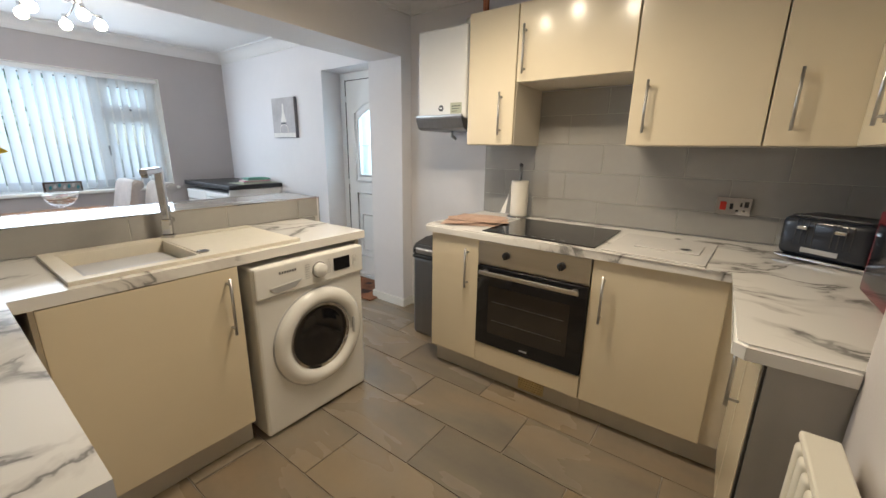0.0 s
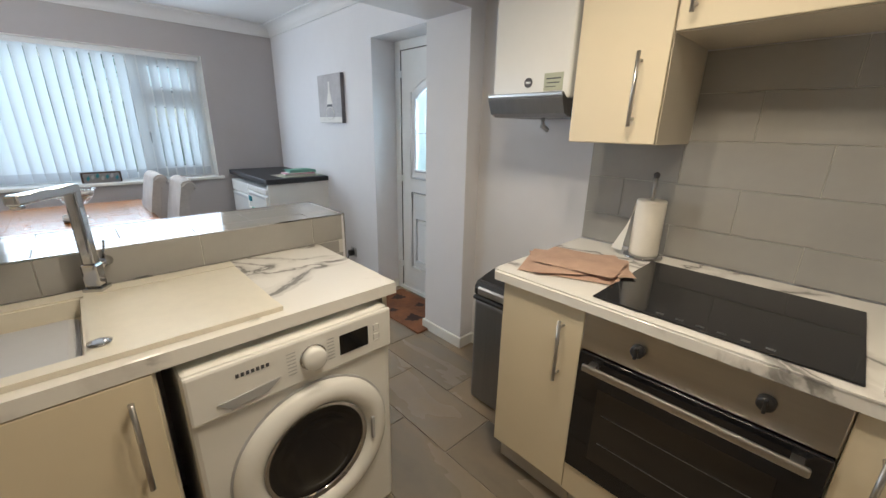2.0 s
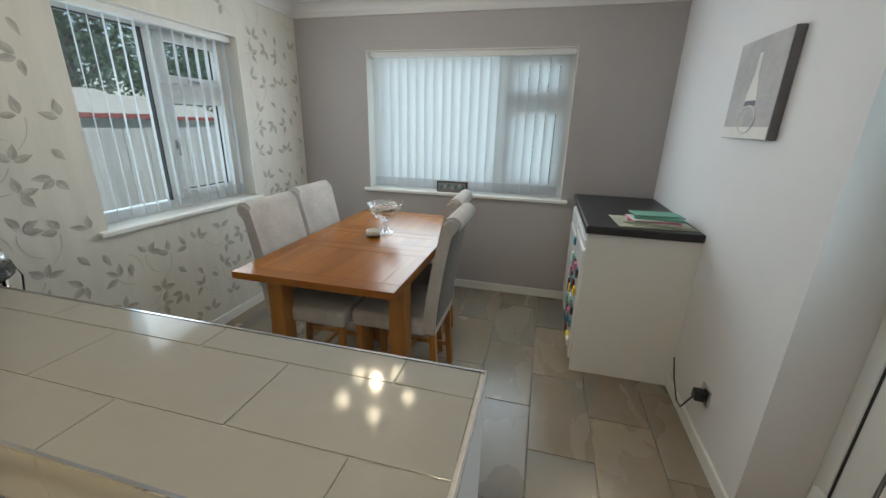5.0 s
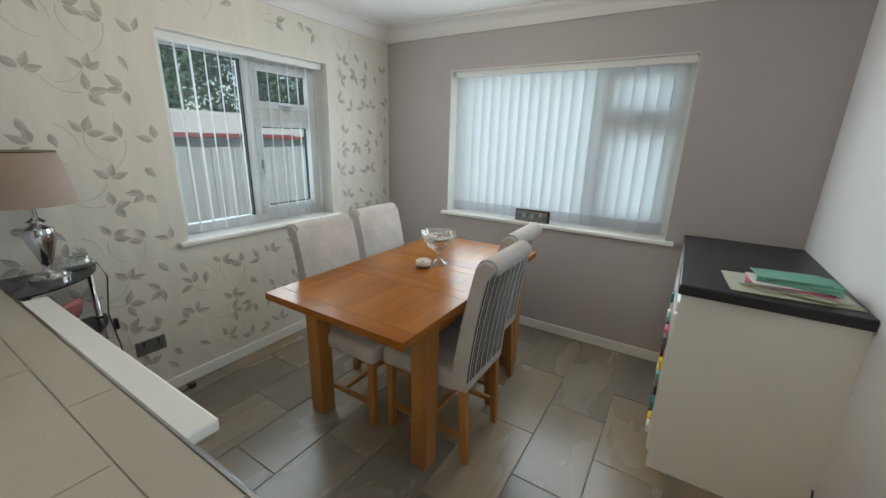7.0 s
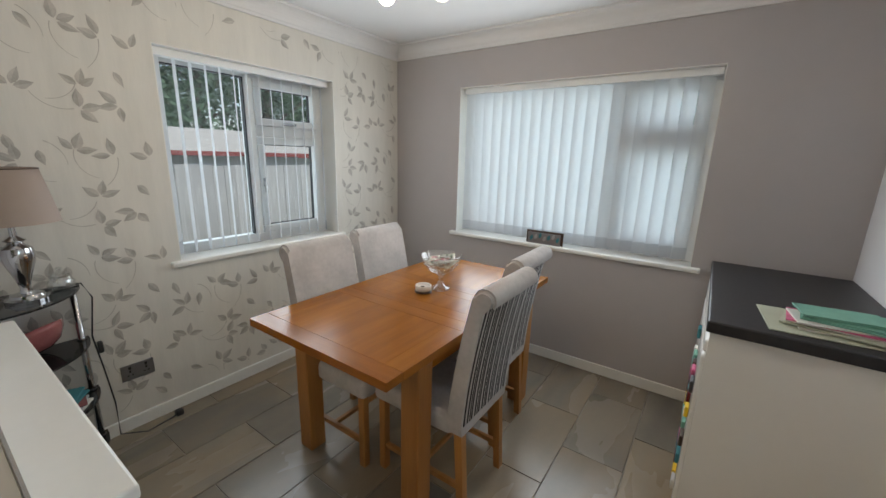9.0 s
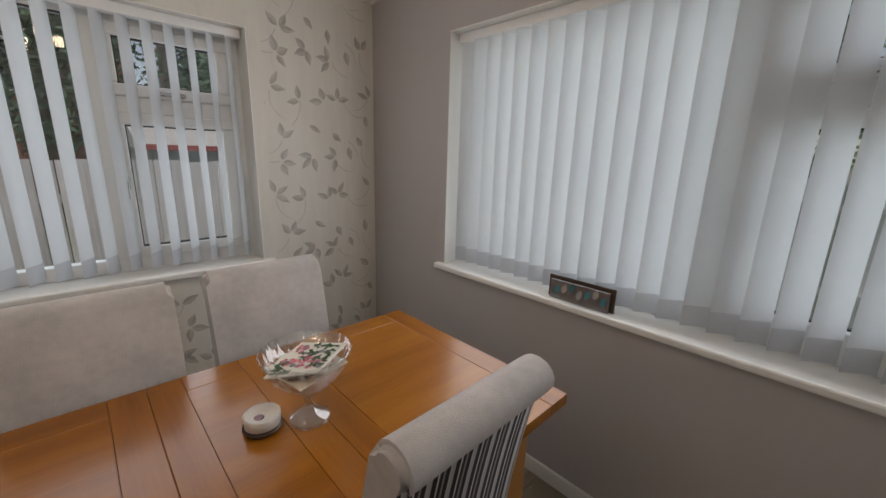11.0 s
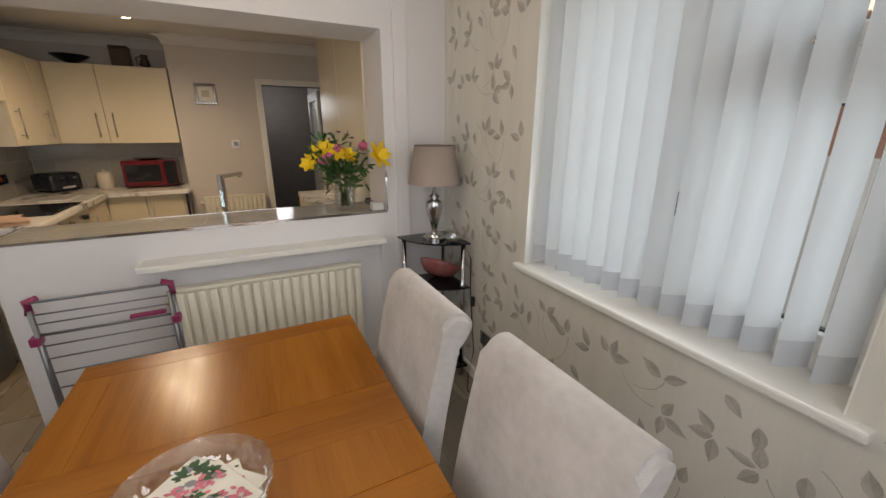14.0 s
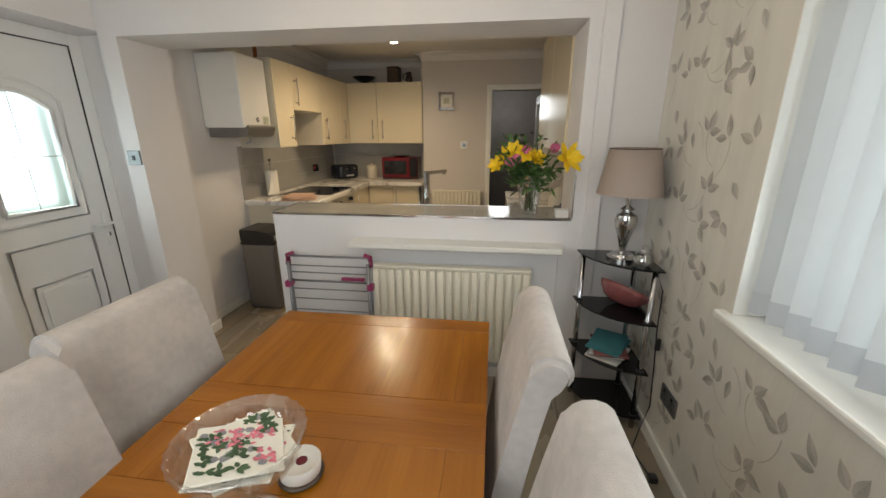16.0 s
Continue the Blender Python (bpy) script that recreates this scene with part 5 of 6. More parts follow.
def table_lamp():
    o = thing("table_lamp", "mercury chrome table lamp with taupe drum shade", "lamp", (lx, ly, 0.881))
    part("base", lathe([(0.068, 0), (0.068, 0.012), (0.055, 0.018), (0.050, 0.028), (0.030, 0.034)], 36), M_CHROME, o, smooth=True)
    part("stem", lathe([(0.020, 0.034), (0.016, 0.055), (0.020, 0.075), (0.030, 0.11), (0.046, 0.16), (0.052, 0.195), (0.046, 0.222), (0.026, 0.235), (0.022, 0.245), (0.034, 0.252), (0.020, 0.262), (0.011, 0.27), (0.011, 0.315), (0.006, 0.32)], 36), M_CHROME, o, smooth=True)
    bm = lathe([(0.150, 0.325), (0.110, 0.535), (0.108, 0.535), (0.148, 0.325)], 40)
    bmesh.ops.delete(bm, geom=[f for f in bm.faces if len(f.verts) > 4], context="FACES_ONLY")
    part("shade", bm, M_SHADE, o, "taupe fabric shade")
    rim = tube([(0.111 * math.cos(a), 0.111 * math.sin(a), 0.535) for a in [i * 2 * math.pi / 32 for i in range(33)]], 0.002, 5)
    part("shade_rim", rim, M_BRONZE, o)
    part("shade_carrier", joined([(-0.108, 0.108, -0.002, 0.002, 0.50, 0.503), (-0.002, 0.002, -0.1, 0.1, 0.50, 0.503), (-0.004, 0.004, -0.004, 0.004, 0.318, 0.502)]), M_CHROME, o)


table_lamp()
jar = thing("glass_jar", "small clear glass jar on the corner stand", "jar", (-1.59, 0.80, 0.881))
part("vessel", lathe([(0.035, 0), (0.046, 0.015), (0.048, 0.04), (0.034, 0.062), (0.036, 0.068), (0.032, 0.068), (0.030, 0.060), (0.043, 0.038), (0.04, 0.012), (0.004, 0.006)], 32), M_GLASS, jar, smooth=True)
part("stopper", lathe([(0.036, 0.069), (0.02, 0.082), (0.008, 0.088), (0.012, 0.10), (0.003, 0.106)], 28), M_GLASS, jar, smooth=True)
rb = lathe([(0.05, 0), (0.09, 0.02), (0.12, 0.06), (0.13, 0.085), (0.124, 0.085), (0.11, 0.058), (0.08, 0.028), (0.005, 0.012)], 40, wave=0.03, waves=16)
tagged(part("decorative_bowl", rb, M_ROSEBOWL), "rose pink ribbed glass bowl on the middle shelf", "bowl").matrix_basis = pose(-1.47, 0.84, 0.635, 24, 18, 0)
for i in range(6):
    s = bx(-0.11, 0.11, -0.085, 0.085, 0, 0.011, bevel=0.003, seg=1)
    tagged(part("folded_cloth" if i > 3 else "magazine", s, (M_PAPERW, M_GREYPL, M_PAPERW, M_ROSEBOWL, M_TEAL, M_TEAL)[i]), "teal folded cloth on the lower shelf" if i > 3 else "paper folder in the pile on the lower shelf", "cloth" if i > 3 else "magazine", "pile on the corner stand").matrix_basis = pose(-1.47 + 0.008 * (i % 3), 0.86, 0.339 + 0.012 * i, 0, 0, -35 + 9 * (i % 4))
tagged(part("lamp_cable", tube([(-1.52, 0.80, 0.89), (-1.66, 0.76, 0.885), (-1.695, 0.735, 0.80), (-1.67, 0.72, 0.6), (-1.69, 0.715, 0.42), (-1.71, 0.71, 0.2), (-1.70, 0.74, 0.03), (-1.80, 0.80, 0.012), (-1.95, 0.77, 0.012)], 0.0035, 8), M_BLACK), "black lamp cable with inline switch trailing to floor", "cable")
tagged(part("inline_switch", bx(-1.703, -1.683, 0.704, 0.726, 0.50, 0.56, bevel=0.004), M_BLACK), "black inline lamp switch hanging on its cable", "switch")
tagged(part("plug", bx(-1.985, -1.945, 0.745, 0.785, 0.002, 0.035, bevel=0.008), M_BLACK), "loose black plug lying on the floor", "plug")


# ---- ceiling lamps ----
def chandelier():
    o = thing("ceiling_light", "chrome ceiling light with curling arms and lit globes", "ceiling light", (-2.42, 2.06, CEIL - 0.001))
    part("rose", lathe([(0.075, 0), (0.075, -0.012), (0.05, -0.03), (0.012, -0.034)], 32), M_CHROME, o)
    for i in range(5):
        a = i * 2 * math.pi / 5 + 0.35
        r = 0.20
        pts = []
        for k in range(15):
            t = k / 14
            rad = r * (t ** 0.8) + 0.05 * math.sin(t * math.pi * 2)
            an = a + 1.1 * math.sin(t * math.pi) * (1 if i % 2 else -1)
            pts.append((rad * math.cos(an), rad * math.sin(an), -0.03 - 0.19 * t - 0.05 * math.sin(t * math.pi * 2)))
        part("arm", tube(pts, 0.005, 8), M_CHROME, o)
        ex, ey, ez = pts[-1]
        part("lamp_holder", lathe([(0.014, 0.02), (0.016, -0.012)], 16, (ex, ey, ez)), M_CHROME, o)
        bm = bmesh.new()
        bmesh.ops.create_icosphere(bm, subdivisions=3, radius=0.034, matrix=Matrix.Translation((ex, ey, ez - 0.045)))
        part("globe", bm, M_BULB, o, "lit faceted glass globe")


chandelier()
ks = thing("ceiling_spotlight", "chrome three-spot kitchen ceiling light, lit", "ceiling light", (0.25, 2.55, CEIL))
part("bar", bx(-0.36, 0.36, -0.03, 0.03, -0.03, 0.0, bevel=0.008), M_CHROME, ks)
for x, y in ((-0.30, -0.06), (0.0, 0.11), (0.30, -0.06)):
    h = part("spot_head", lathe([(0.02, -0.03), (0.036, -0.045), (0.042, -0.08)], 24, (x, y, 0)), M_CHROME, ks)
    part("lamp_face", lathe([(0.036, -0.081), (0.030, -0.086), (0.002, -0.089)], 24, (x, y, 0)), M_BULB, h)
    part("stalk", tube([(x, 0, -0.02), (x, y, -0.04)], 0.008, 8), M_CHROME, ks)


# ---- kitchen things ----
def towel():
    o = thing("tea_towel", "folded dusty pink tea towel lying on the worktop", "towel", (0.0, 3.32, 0.914), turn=22)
    for i, (w, d, t) in enumerate(((0.19, 0.15, 0), (0.175, 0.13, 17), (0.15, 0.12, -12))):
        bm = bmesh.new()
        n = 10
        grid = [[None] * (n + 1) for _ in range(n + 1)]
        for a in range(n + 1):
            for b in range(n + 1):
                x, y = -w + 2 * w * a / n, -d + 2 * d * b / n
                edge = 1 - max(abs(x) / w, abs(y) / d) ** 6
                grid[a][b] = bm.verts.new((x, y, (0.007 + 0.009 * noise.noise(Vector((x * 14, y * 14, i * 3.1)))) * edge))
        for a in range(n):
            for b in range(n):
                bm.faces.new((grid[a][b], grid[a + 1][b], grid[a + 1][b + 1], grid[a][b + 1])).smooth = True
        part("fold", bm, M_TOWEL, o).matrix_basis = pose(0.008 * i, 0.004 * i, 0.010 * i, 0, 0, t)


towel()
kr = thing("kitchen_roll", "white paper kitchen roll on chrome stand", "kitchen roll", (0.125, 3.655, 0.911))
part("stand_base", lathe([(0.075, 0), (0.075, 0.008), (0.06, 0.012)], 32), M_CHROME, kr)
part("roll", lathe([(0.055, 0.013), (0.056, 0.02), (0.056, 0.235), (0.054, 0.24), (0.02, 0.24)], 36), M_ROLL, kr)
part("pole", tube([(0, 0, 0.24), (0, 0, 0.33)], 0.007, 10), M_STEEL, kr)
part("finial", lathe([(0.010, 0.33), (0.012, 0.345), (0.004, 0.352)], 16), M_INK, kr)
sheet = bmesh.new()
lo = [sheet.verts.new((-0.055 - 0.075 * t, -0.01 - 0.02 * math.sin(t * 3), 0.20 - 0.185 * t ** 0.7)) for t in [i / 8 for i in range(9)]]
hi = [sheet.verts.new((-0.055 - 0.01 * t, -0.02 - 0.045 * t, 0.225 - 0.2 * t)) for t in [i / 8 for i in range(9)]]
for i in range(8):
    sheet.faces.new((lo[i], lo[i + 1], hi[i + 1], hi[i]))
part("loose_sheet", sheet, M_ROLL, kr)

cb = thing("glass_chopping_board", "clear glass worktop saver on the marble worktop", "chopping board", (1.02, 3.31, 0.911), turn=-3)
M_CLEARBOARD = material("pale_printed_glass", (0.72, 0.70, 0.67), 0.07, vary=0.05, scale=4)
part("board", bx(-0.20, 0.20, -0.235, 0.235, 0.0, 0.006, bevel=0.002), M_CLEARBOARD, cb)
part("tray", joined([(-0.10, 0.16, -0.08, 0.12, 0.0062, 0.012)], 0.003), M_CLEARBOARD, cb)
part("label", lathe([(0.024, 0.0125), (0.022, 0.0132)], 20, (0.10, -0.01, 0)), M_DARKSTEEL, cb)


def toaster():
    o = thing("toaster", "dark navy four-slice toaster with chrome trim", "toaster", (1.62, 3.50, 0.911), turn=-32)
    part("body", bx(-0.15, 0.15, -0.115, 0.115, 0.018, 0.185, bevel=0.032, seg=5), M_TOAST, o, smooth=True)
    part("base_trim", bx(-0.152, 0.152, -0.117, 0.117, 0.004, 0.020, bevel=0.006), M_CHROME, o)
    part("top_plate", bx(-0.125, 0.125, -0.09, 0.09, 0.184, 0.189, bevel=0.002), M_BLACK, o)
    for x in (-0.075, -0.03, 0.03, 0.075):
        part("slot", bx(x - 0.014, x + 0.014, -0.07, 0.07, 0.1885, 0.190), M_BLACK, o)
    for x in (-0.06, 0.06):
        part("lever", bx(x - 0.018, x + 0.018, -0.14, -0.114, 0.135, 0.150, bevel=0.004), M_CHROME, o)
        part("lever_track", joined([(x - 0.03 + 0.02 * i - 0.002, x - 0.03 + 0.02 * i + 0.002, -0.1165, -0.1145, 0.075, 0.17) for i in range(4)]), M_BLACK, o)
    part("button_panel", bx(-0.06, 0.06, -0.1175, -0.1145, 0.042, 0.062, bevel=0.001), M_GREYPL, o)


toaster()


def bread_oven():
    o = thing("microwave_oven", "dark red glossy microwave oven on the corner worktop", "microwave", (1.755, 2.74, 0.911), turn=-90)
    part("casing", bx(-0.24, 0.24, -0.14, 0.14, 0.012, 0.285, bevel=0.014, seg=3), M_REDGLASS, o)
    d = part("door", bx(-0.235, 0.13, -0.152, -0.141, 0.03, 0.275, bevel=0.006), M_REDGLASS, o)
    part("window", bx(-0.205, 0.095, -0.1545, -0.1525, 0.065, 0.24), M_BLACKGLASS, d)
    part("control_strip", bx(0.135, 0.235, -0.150, -0.141, 0.03, 0.275, bevel=0.003), M_BLACKGLASS, o)
    for x in (-0.2, 0.2):
        part("foot", lathe([(0.015, 0), (0.015, 0.013)], 12, (x, 0, 0)), M_BLACK, o)


bread_oven()
pl = thing("serving_plate", "silver serving plate lying on the microwave", "plate", (1.755, 2.76, 1.197))
part("dish", lathe([(0.07, 0), (0.13, 0.012), (0.15, 0.02), (0.125, 0.016), (0.005, 0.006)], 32), M_CHROME, pl, smooth=True)
cn = thing("storage_canister", "cream ceramic canister standing beside the toaster", "canister", (1.74, 3.16, 0.911))
part("jar", lathe([(0.062, 0), (0.07, 0.01), (0.072, 0.14), (0.066, 0.155)], 28), M_CERAMIC, cn, smooth=True)
part("lid", lathe([(0.07, 0.156), (0.05, 0.172), (0.012, 0.178), (0.014, 0.195), (0.003, 0.20)], 28), M_CERAMIC, cn, smooth=True)

cooker = thing("cooker_switch", "chrome cooker switch with red rocker and socket", "switch", (1.262, YN - 0.014, 1.085))
part("plate", bx(-0.074, 0.074, -0.010, 0, -0.044, 0.044, bevel=0.002), M_CHROME, cooker)
part("red_rocker", bx(-0.055, -0.028, -0.016, -0.010, -0.02, 0.022, bevel=0.003), material("red_switch_plastic", (0.55, 0.03, 0.02), 0.35), cooker)
part("neon", bx(-0.014, 0.0, -0.013, -0.010, -0.014, 0.014), M_BLACK, cooker)
part("socket_holes", joined([(0.028, 0.036, -0.0112, -0.0101, 0.0, 0.02), (0.012, 0.024, -0.0112, -0.0101, -0.025, -0.015), (0.04, 0.052, -0.0112, -0.0101, -0.025, -0.015)]), M_BLACK, cooker)
part("socket_rocker", bx(0.044, 0.062, -0.0155, -0.010, -0.002, 0.026, bevel=0.002), M_BLACK, cooker)

bn = thing("kitchen_bin", "tall grey steel bin with black lid beside cabinets", "bin", (-0.385, 3.475, 0))
part("body", bx(-0.165, 0.165, -0.165, 0.165, 0.0, 0.60, bevel=0.03, seg=4), M_DARKSTEEL, bn)
part("bag_edge", bx(-0.172, 0.172, -0.172, 0.172, 0.585, 0.615, bevel=0.02, seg=3), M_BLACK, bn)
lid = extrude_outline([(-0.165, 0.616), (-0.165, 0.66), (-0.14, 0.69), (0.0, 0.715), (0.165, 0.72), (0.165, 0.616)], "x", -0.165, 0.165)
bmesh.ops.bevel(lid, geom=lid.edges[:], offset=0.008, segments=2, affect="EDGES")
part("lid", lid, M_BLACK, bn)
bn.scale = (0.84, 0.9, 1)
part("lid_plate", extrude_outline([(-0.168, 0.625), (-0.168, 0.655), (-0.145, 0.682), (-0.140, 0.676), (-0.160, 0.652), (-0.160, 0.625)], "x", -0.13, 0.13), M_STEEL, bn)

# top of the alcove cabinets
bo = thing("display_bowl", "dark footed bowl standing on the wall cabinets", "bowl", (1.76, 3.20, W1))
part("bowl", lathe([(0.05, 0), (0.04, 0.02), (0.10, 0.05), (0.15, 0.085), (0.145, 0.087), (0.09, 0.058), (0.005, 0.03)], 32), M_BLACK, bo, smooth=True)
va = thing("storage_tin", "dark brown storage tin on the wall cabinets", "tin", (1.74, 2.80, W1))
part("tin", bx(-0.07, 0.07, -0.075, 0.075, 0, 0.17, bevel=0.008), M_BRONZE, va)
part("lid", bx(-0.073, 0.073, -0.078, 0.078, 0.171, 0.19, bevel=0.006), M_BRONZE, va)
ju = thing("small_jug", "small dark jug on the wall cabinets", "jug", (1.74, 2.61, W1))
part("vessel", lathe([(0.03, 0), (0.042, 0.03), (0.04, 0.07), (0.026, 0.10), (0.032, 0.13)], 24), M_BRONZE, ju, smooth=True)
part("handle", tube([(0, 0.03, 0.115), (0, 0.07, 0.10), (0, 0.07, 0.05), (0, 0.04, 0.035)], 0.006, 8), M_BRONZE, ju)

fp = thing("framed_picture", "small square framed picture on the kitchen wall", "picture", (XE - 0.001, 2.105, 1.865))
part("frame", joined([(-0.02, 0, -0.098, 0.098, 0.075, 0.103), (-0.02, 0, -0.098, 0.098, -0.103, -0.075), (-0.02, 0, -0.098, -0.07, -0.075, 0.075), (-0.02, 0, 0.07, 0.098, -0.075, 0.075)], 0.003), M_CHROME, fp)
part("mount", bx(-0.010, 0, -0.07, 0.07, -0.075, 0.075), M_PAPERW, fp)
part("motif", bx(-0.012, -0.0105, -0.035, 0.035, -0.03, 0.035), M_SAGE, fp)
th = thing("thermostat", "white square thermostat with black dial on the wall", "thermostat", (XE - 0.001, 1.89, 1.355))
part("plate", bx(-0.018, 0, -0.043, 0.043, -0.043, 0.043, bevel=0.004), M_UPVC, th)
part("display", bx(-0.021, -0.0185, -0.022, 0.022, -0.022, 0.022, bevel=0.003), M_BLACKGLASS, th)


# ---- hall doorway ----
setting("door_lining", joined([(XE - 0.018, XE + 0.118, HY0 - 0.06, HY0, 0, HZ + 0.06), (XE - 0.018, XE + 0.118, HY1, HY1 + 0.06, 0, HZ + 0.06), (XE - 0.018, XE + 0.118, HY0, HY1, HZ, HZ + 0.06)], 0.004), M_TRIM, "cream painted frame of the hall doorway", "trim")
dl = tagged(thing("door_2", "white glazed hall door standing open into the hall", "door", (XE + 0.13, HY0 + 0.01, 0), turn=0), kind="structure")
part("stile_frame", joined([(0, 0.10, -0.018, 0.018, 0.01, 1.96), (0.64, 0.74, -0.018, 0.018, 0.01, 1.96), (0.10, 0.64, -0.018, 0.018, 0.01, 0.20), (0.10, 0.64, -0.018, 0.018, 0.92, 1.04), (0.10, 0.64, -0.018, 0.018, 1.86, 1.96), (0.10, 0.64, -0.008, 0.008, 0.20, 0.92)], 0.003), M_TRIM, dl)
part("pane", bx(0.10, 0.64, -0.004, 0.004, 1.04, 1.86), M_PANE, dl)
part("door_handle", tube([(0.69, 0.018, 0.98), (0.69, 0.05, 0.98), (0.58, 0.055, 0.98)], 0.008, 10), M_CHROME, dl)
ct = thing("hall_curtain", "long teal curtain beside the hall window", "curtain", (4.14, 1.75, 0))
bm = bmesh.new()
top = [bm.verts.new((-0.03 * math.sin(i * 1.3), 0.025 * i, 2.1)) for i in range(13)]
bot = [bm.verts.new((-0.04 * math.sin(i * 1.3 + 0.3), 0.025 * i, 0.9)) for i in range(13)]
for i in range(12):
    bm.faces.new((top[i], top[i + 1], bot[i + 1], bot[i])).smooth = True
part("drape", bm, M_TEAL, ct)
part("rail", tube([(0, -0.1, 2.12), (0, 0.42, 2.12)], 0.012, 8), M_CHROME, ct)
setting("hall_window", bx(4.185, 4.199, 1.60, 1.76, 1.0, 2.05), glowing("hall_daylight_pane", (0.75, 0.9, 1.0), 0.8), "bright narrow hall window behind the curtain", "window")
# added point lamp without a fitting, brightens the hall in a daylight tint
lamp("hall_fill_lamp", (3.6, 1.4, 1.9), 7.0, (0.85, 0.93, 1.0), 0.2)


# ---- flowers on the half wall ----
def flowers():
    o = thing("flower_vase", "glass vase of daffodils, lilies and pink roses", "vase", (-1.14, 1.30, HALF + 0.001))
    part("vase", lathe([(0.042, 0), (0.045, 0.012), (0.052, 0.10), (0.066, 0.20), (0.063, 0.20), (0.049, 0.10), (0.040, 0.018), (0.003, 0.014)], 32), M_GLASS, o, smooth=True)
    r = random.Random(3)
    heads = []
    stems, leaves = bmesh.new(), bmesh.new()
    for i in range(26):
        a, sp = r.uniform(0, 6.28), r.uniform(0.04, 0.17)
        tip = Vector((sp * math.cos(a) * 0.75, sp * math.sin(a) * 1.15, r.uniform(0.27, 0.42) - sp * 0.35))
        root = Vector((0.02 * math.cos(a + 2), 0.02 * math.sin(a + 2), 0.02))
        mid = (root + tip) / 2 + Vector((0, 0, 0.02)) - Vector((tip.x, tip.y, 0)) * 0.25
        tube([root, mid, tip], 0.0028, 5, stems)
        heads.append(tip)
        for _ in range(16):
            t = r.uniform(0.45, 1.0)
            c = root.lerp(tip, t) + Vector((r.uniform(-0.03, 0.03), r.uniform(-0.03, 0.03), r.uniform(-0.02, 0.02)))
            petal(leaves, c, (r.uniform(-1, 1), r.uniform(-1, 1), r.uniform(-0.4, 1)), (r.uniform(-1, 1), r.uniform(-1, 1), 1), r.uniform(0.03, 0.07), r.uniform(0.012, 0.026))
    part("stems", stems, M_STEM, o)
    part("leaves", leaves, M_STEM, o)

    def bloom(c, out, mt, n, ln, wd, nm):
        bm = bmesh.new()
        out = Vector(out).normalized()
        u = out.cross(Vector((0.3, 0.2, 1))).normalized()
        w = out.cross(u)
        for layer in range(2):
            for i in range(n):
                a = 2 * math.pi * (i + 0.5 * layer) / n
                d = u * math.cos(a) + w * math.sin(a) + out * (0.35 + 0.5 * layer)
                petal(bm, c, d, out - d * 0.3, ln * (1 - 0.25 * layer), wd)
        part(nm, bm, mt, o)

    bloom((-0.12, -0.14, 0.29), (-0.8, -0.5, 0.3), M_YELLOW, 6, 0.085, 0.036, "lily_bloom")
    bloom((-0.08, 0.0, 0.29), (-0.3, -0.9, 0.5), M_YELLOW, 6, 0.06, 0.028, "lily_bloom")
    for c in ((-0.05, 0.08, 0.33), (-0.02, 0.11, 0.31), (-0.06, 0.03, 0.30), (0.0, 0.14, 0.27), (-0.03, 0.16, 0.25), (-0.05, -0.02, 0.29)):
        bloom(c, (-0.9, c[1] * 3, 0.4), M_YELLOW, 6, 0.045, 0.026, "daffodil_bloom")
    for c in ((-0.07, 0.07, 0.285), (-0.05, 0.03, 0.325), (-0.02, -0.10, 0.335), (-0.07, 0.10, 0.27)):
        bm = bmesh.new()
        bmesh.ops.create_icosphere(bm, subdivisions=2, radius=0.024, matrix=Matrix.Translation(c))
        for v in bm.verts:
            v.co += Vector(c).lerp(v.co, 1.0) * 0 + (v.co - Vector(c)) * 0.25 * noise.noise(v.co * 90)
        part("rose_bloom", bm, M_ROSE, o)
    for c in ((0.02, -0.06, 0.37), (0.03, 0.0, 0.40), (-0.01, -0.03, 0.385), (0.0, 0.05, 0.39)):
        bloom(c, (0, 0, 1), M_BRONZE, 7, 0.025, 0.007, "seed_head")
    o.scale = (1.2, 1.22, 1.12)


flowers()
tagged(part("small_box", bx(-1.245, -1.185, 1.09, 1.16, HALF + 0.001, HALF + 0.046, bevel=0.004), M_PAPERW), "small white box on the tiled ledge", "box")
tagged(part("mobile_phone", bx(-1.02, -0.95, 1.09, 1.13, HALF + 0.001, HALF + 0.02, bevel=0.004), M_INK), "small dark box on the tiled ledge", "box")
kt = thing("kettle", "cream enamel kettle with dark motif on the counter", "kettle", (-0.55, 1.02, 0.911))
part("body", lathe([(0.075, 0), (0.088, 0.012), (0.085, 0.11), (0.066, 0.17), (0.05, 0.185)], 32), M_CERAMIC, kt, smooth=True)
part("lid", lathe([(0.05, 0.186), (0.035, 0.198), (0.01, 0.20), (0.012, 0.218), (0.003, 0.222)], 24), M_CERAMIC, kt, smooth=True)
part("handle", tube([(0, -0.07, 0.15), (0, -0.06, 0.24), (0, 0.0, 0.27), (0, 0.06, 0.24), (0, 0.07, 0.15)], 0.008, 10), M_CERAMIC, kt)
part("motif", bx(-0.091, -0.086, -0.02, 0.02, 0.05, 0.10), M_INK, kt)
part("spout", tube([(-0.02, -0.075, 0.08), (-0.02, -0.115, 0.12), (-0.02, -0.135, 0.17)], 0.012, 10), M_CERAMIC, kt)
for i in range(3):
    tagged(part("kitchen_paper", bx(-0.06, 0.06, -0.045, 0.045, 0, 0.008 + 0.004 * i, bevel=0.003), M_PAPERW), "crumpled white paper on the marble counter", "paper").matrix_basis = pose(-0.02 + 0.03 * i, 1.14 + 0.02 * i, 0.912 + 0.014 * i, 0, 0, 25 * i)


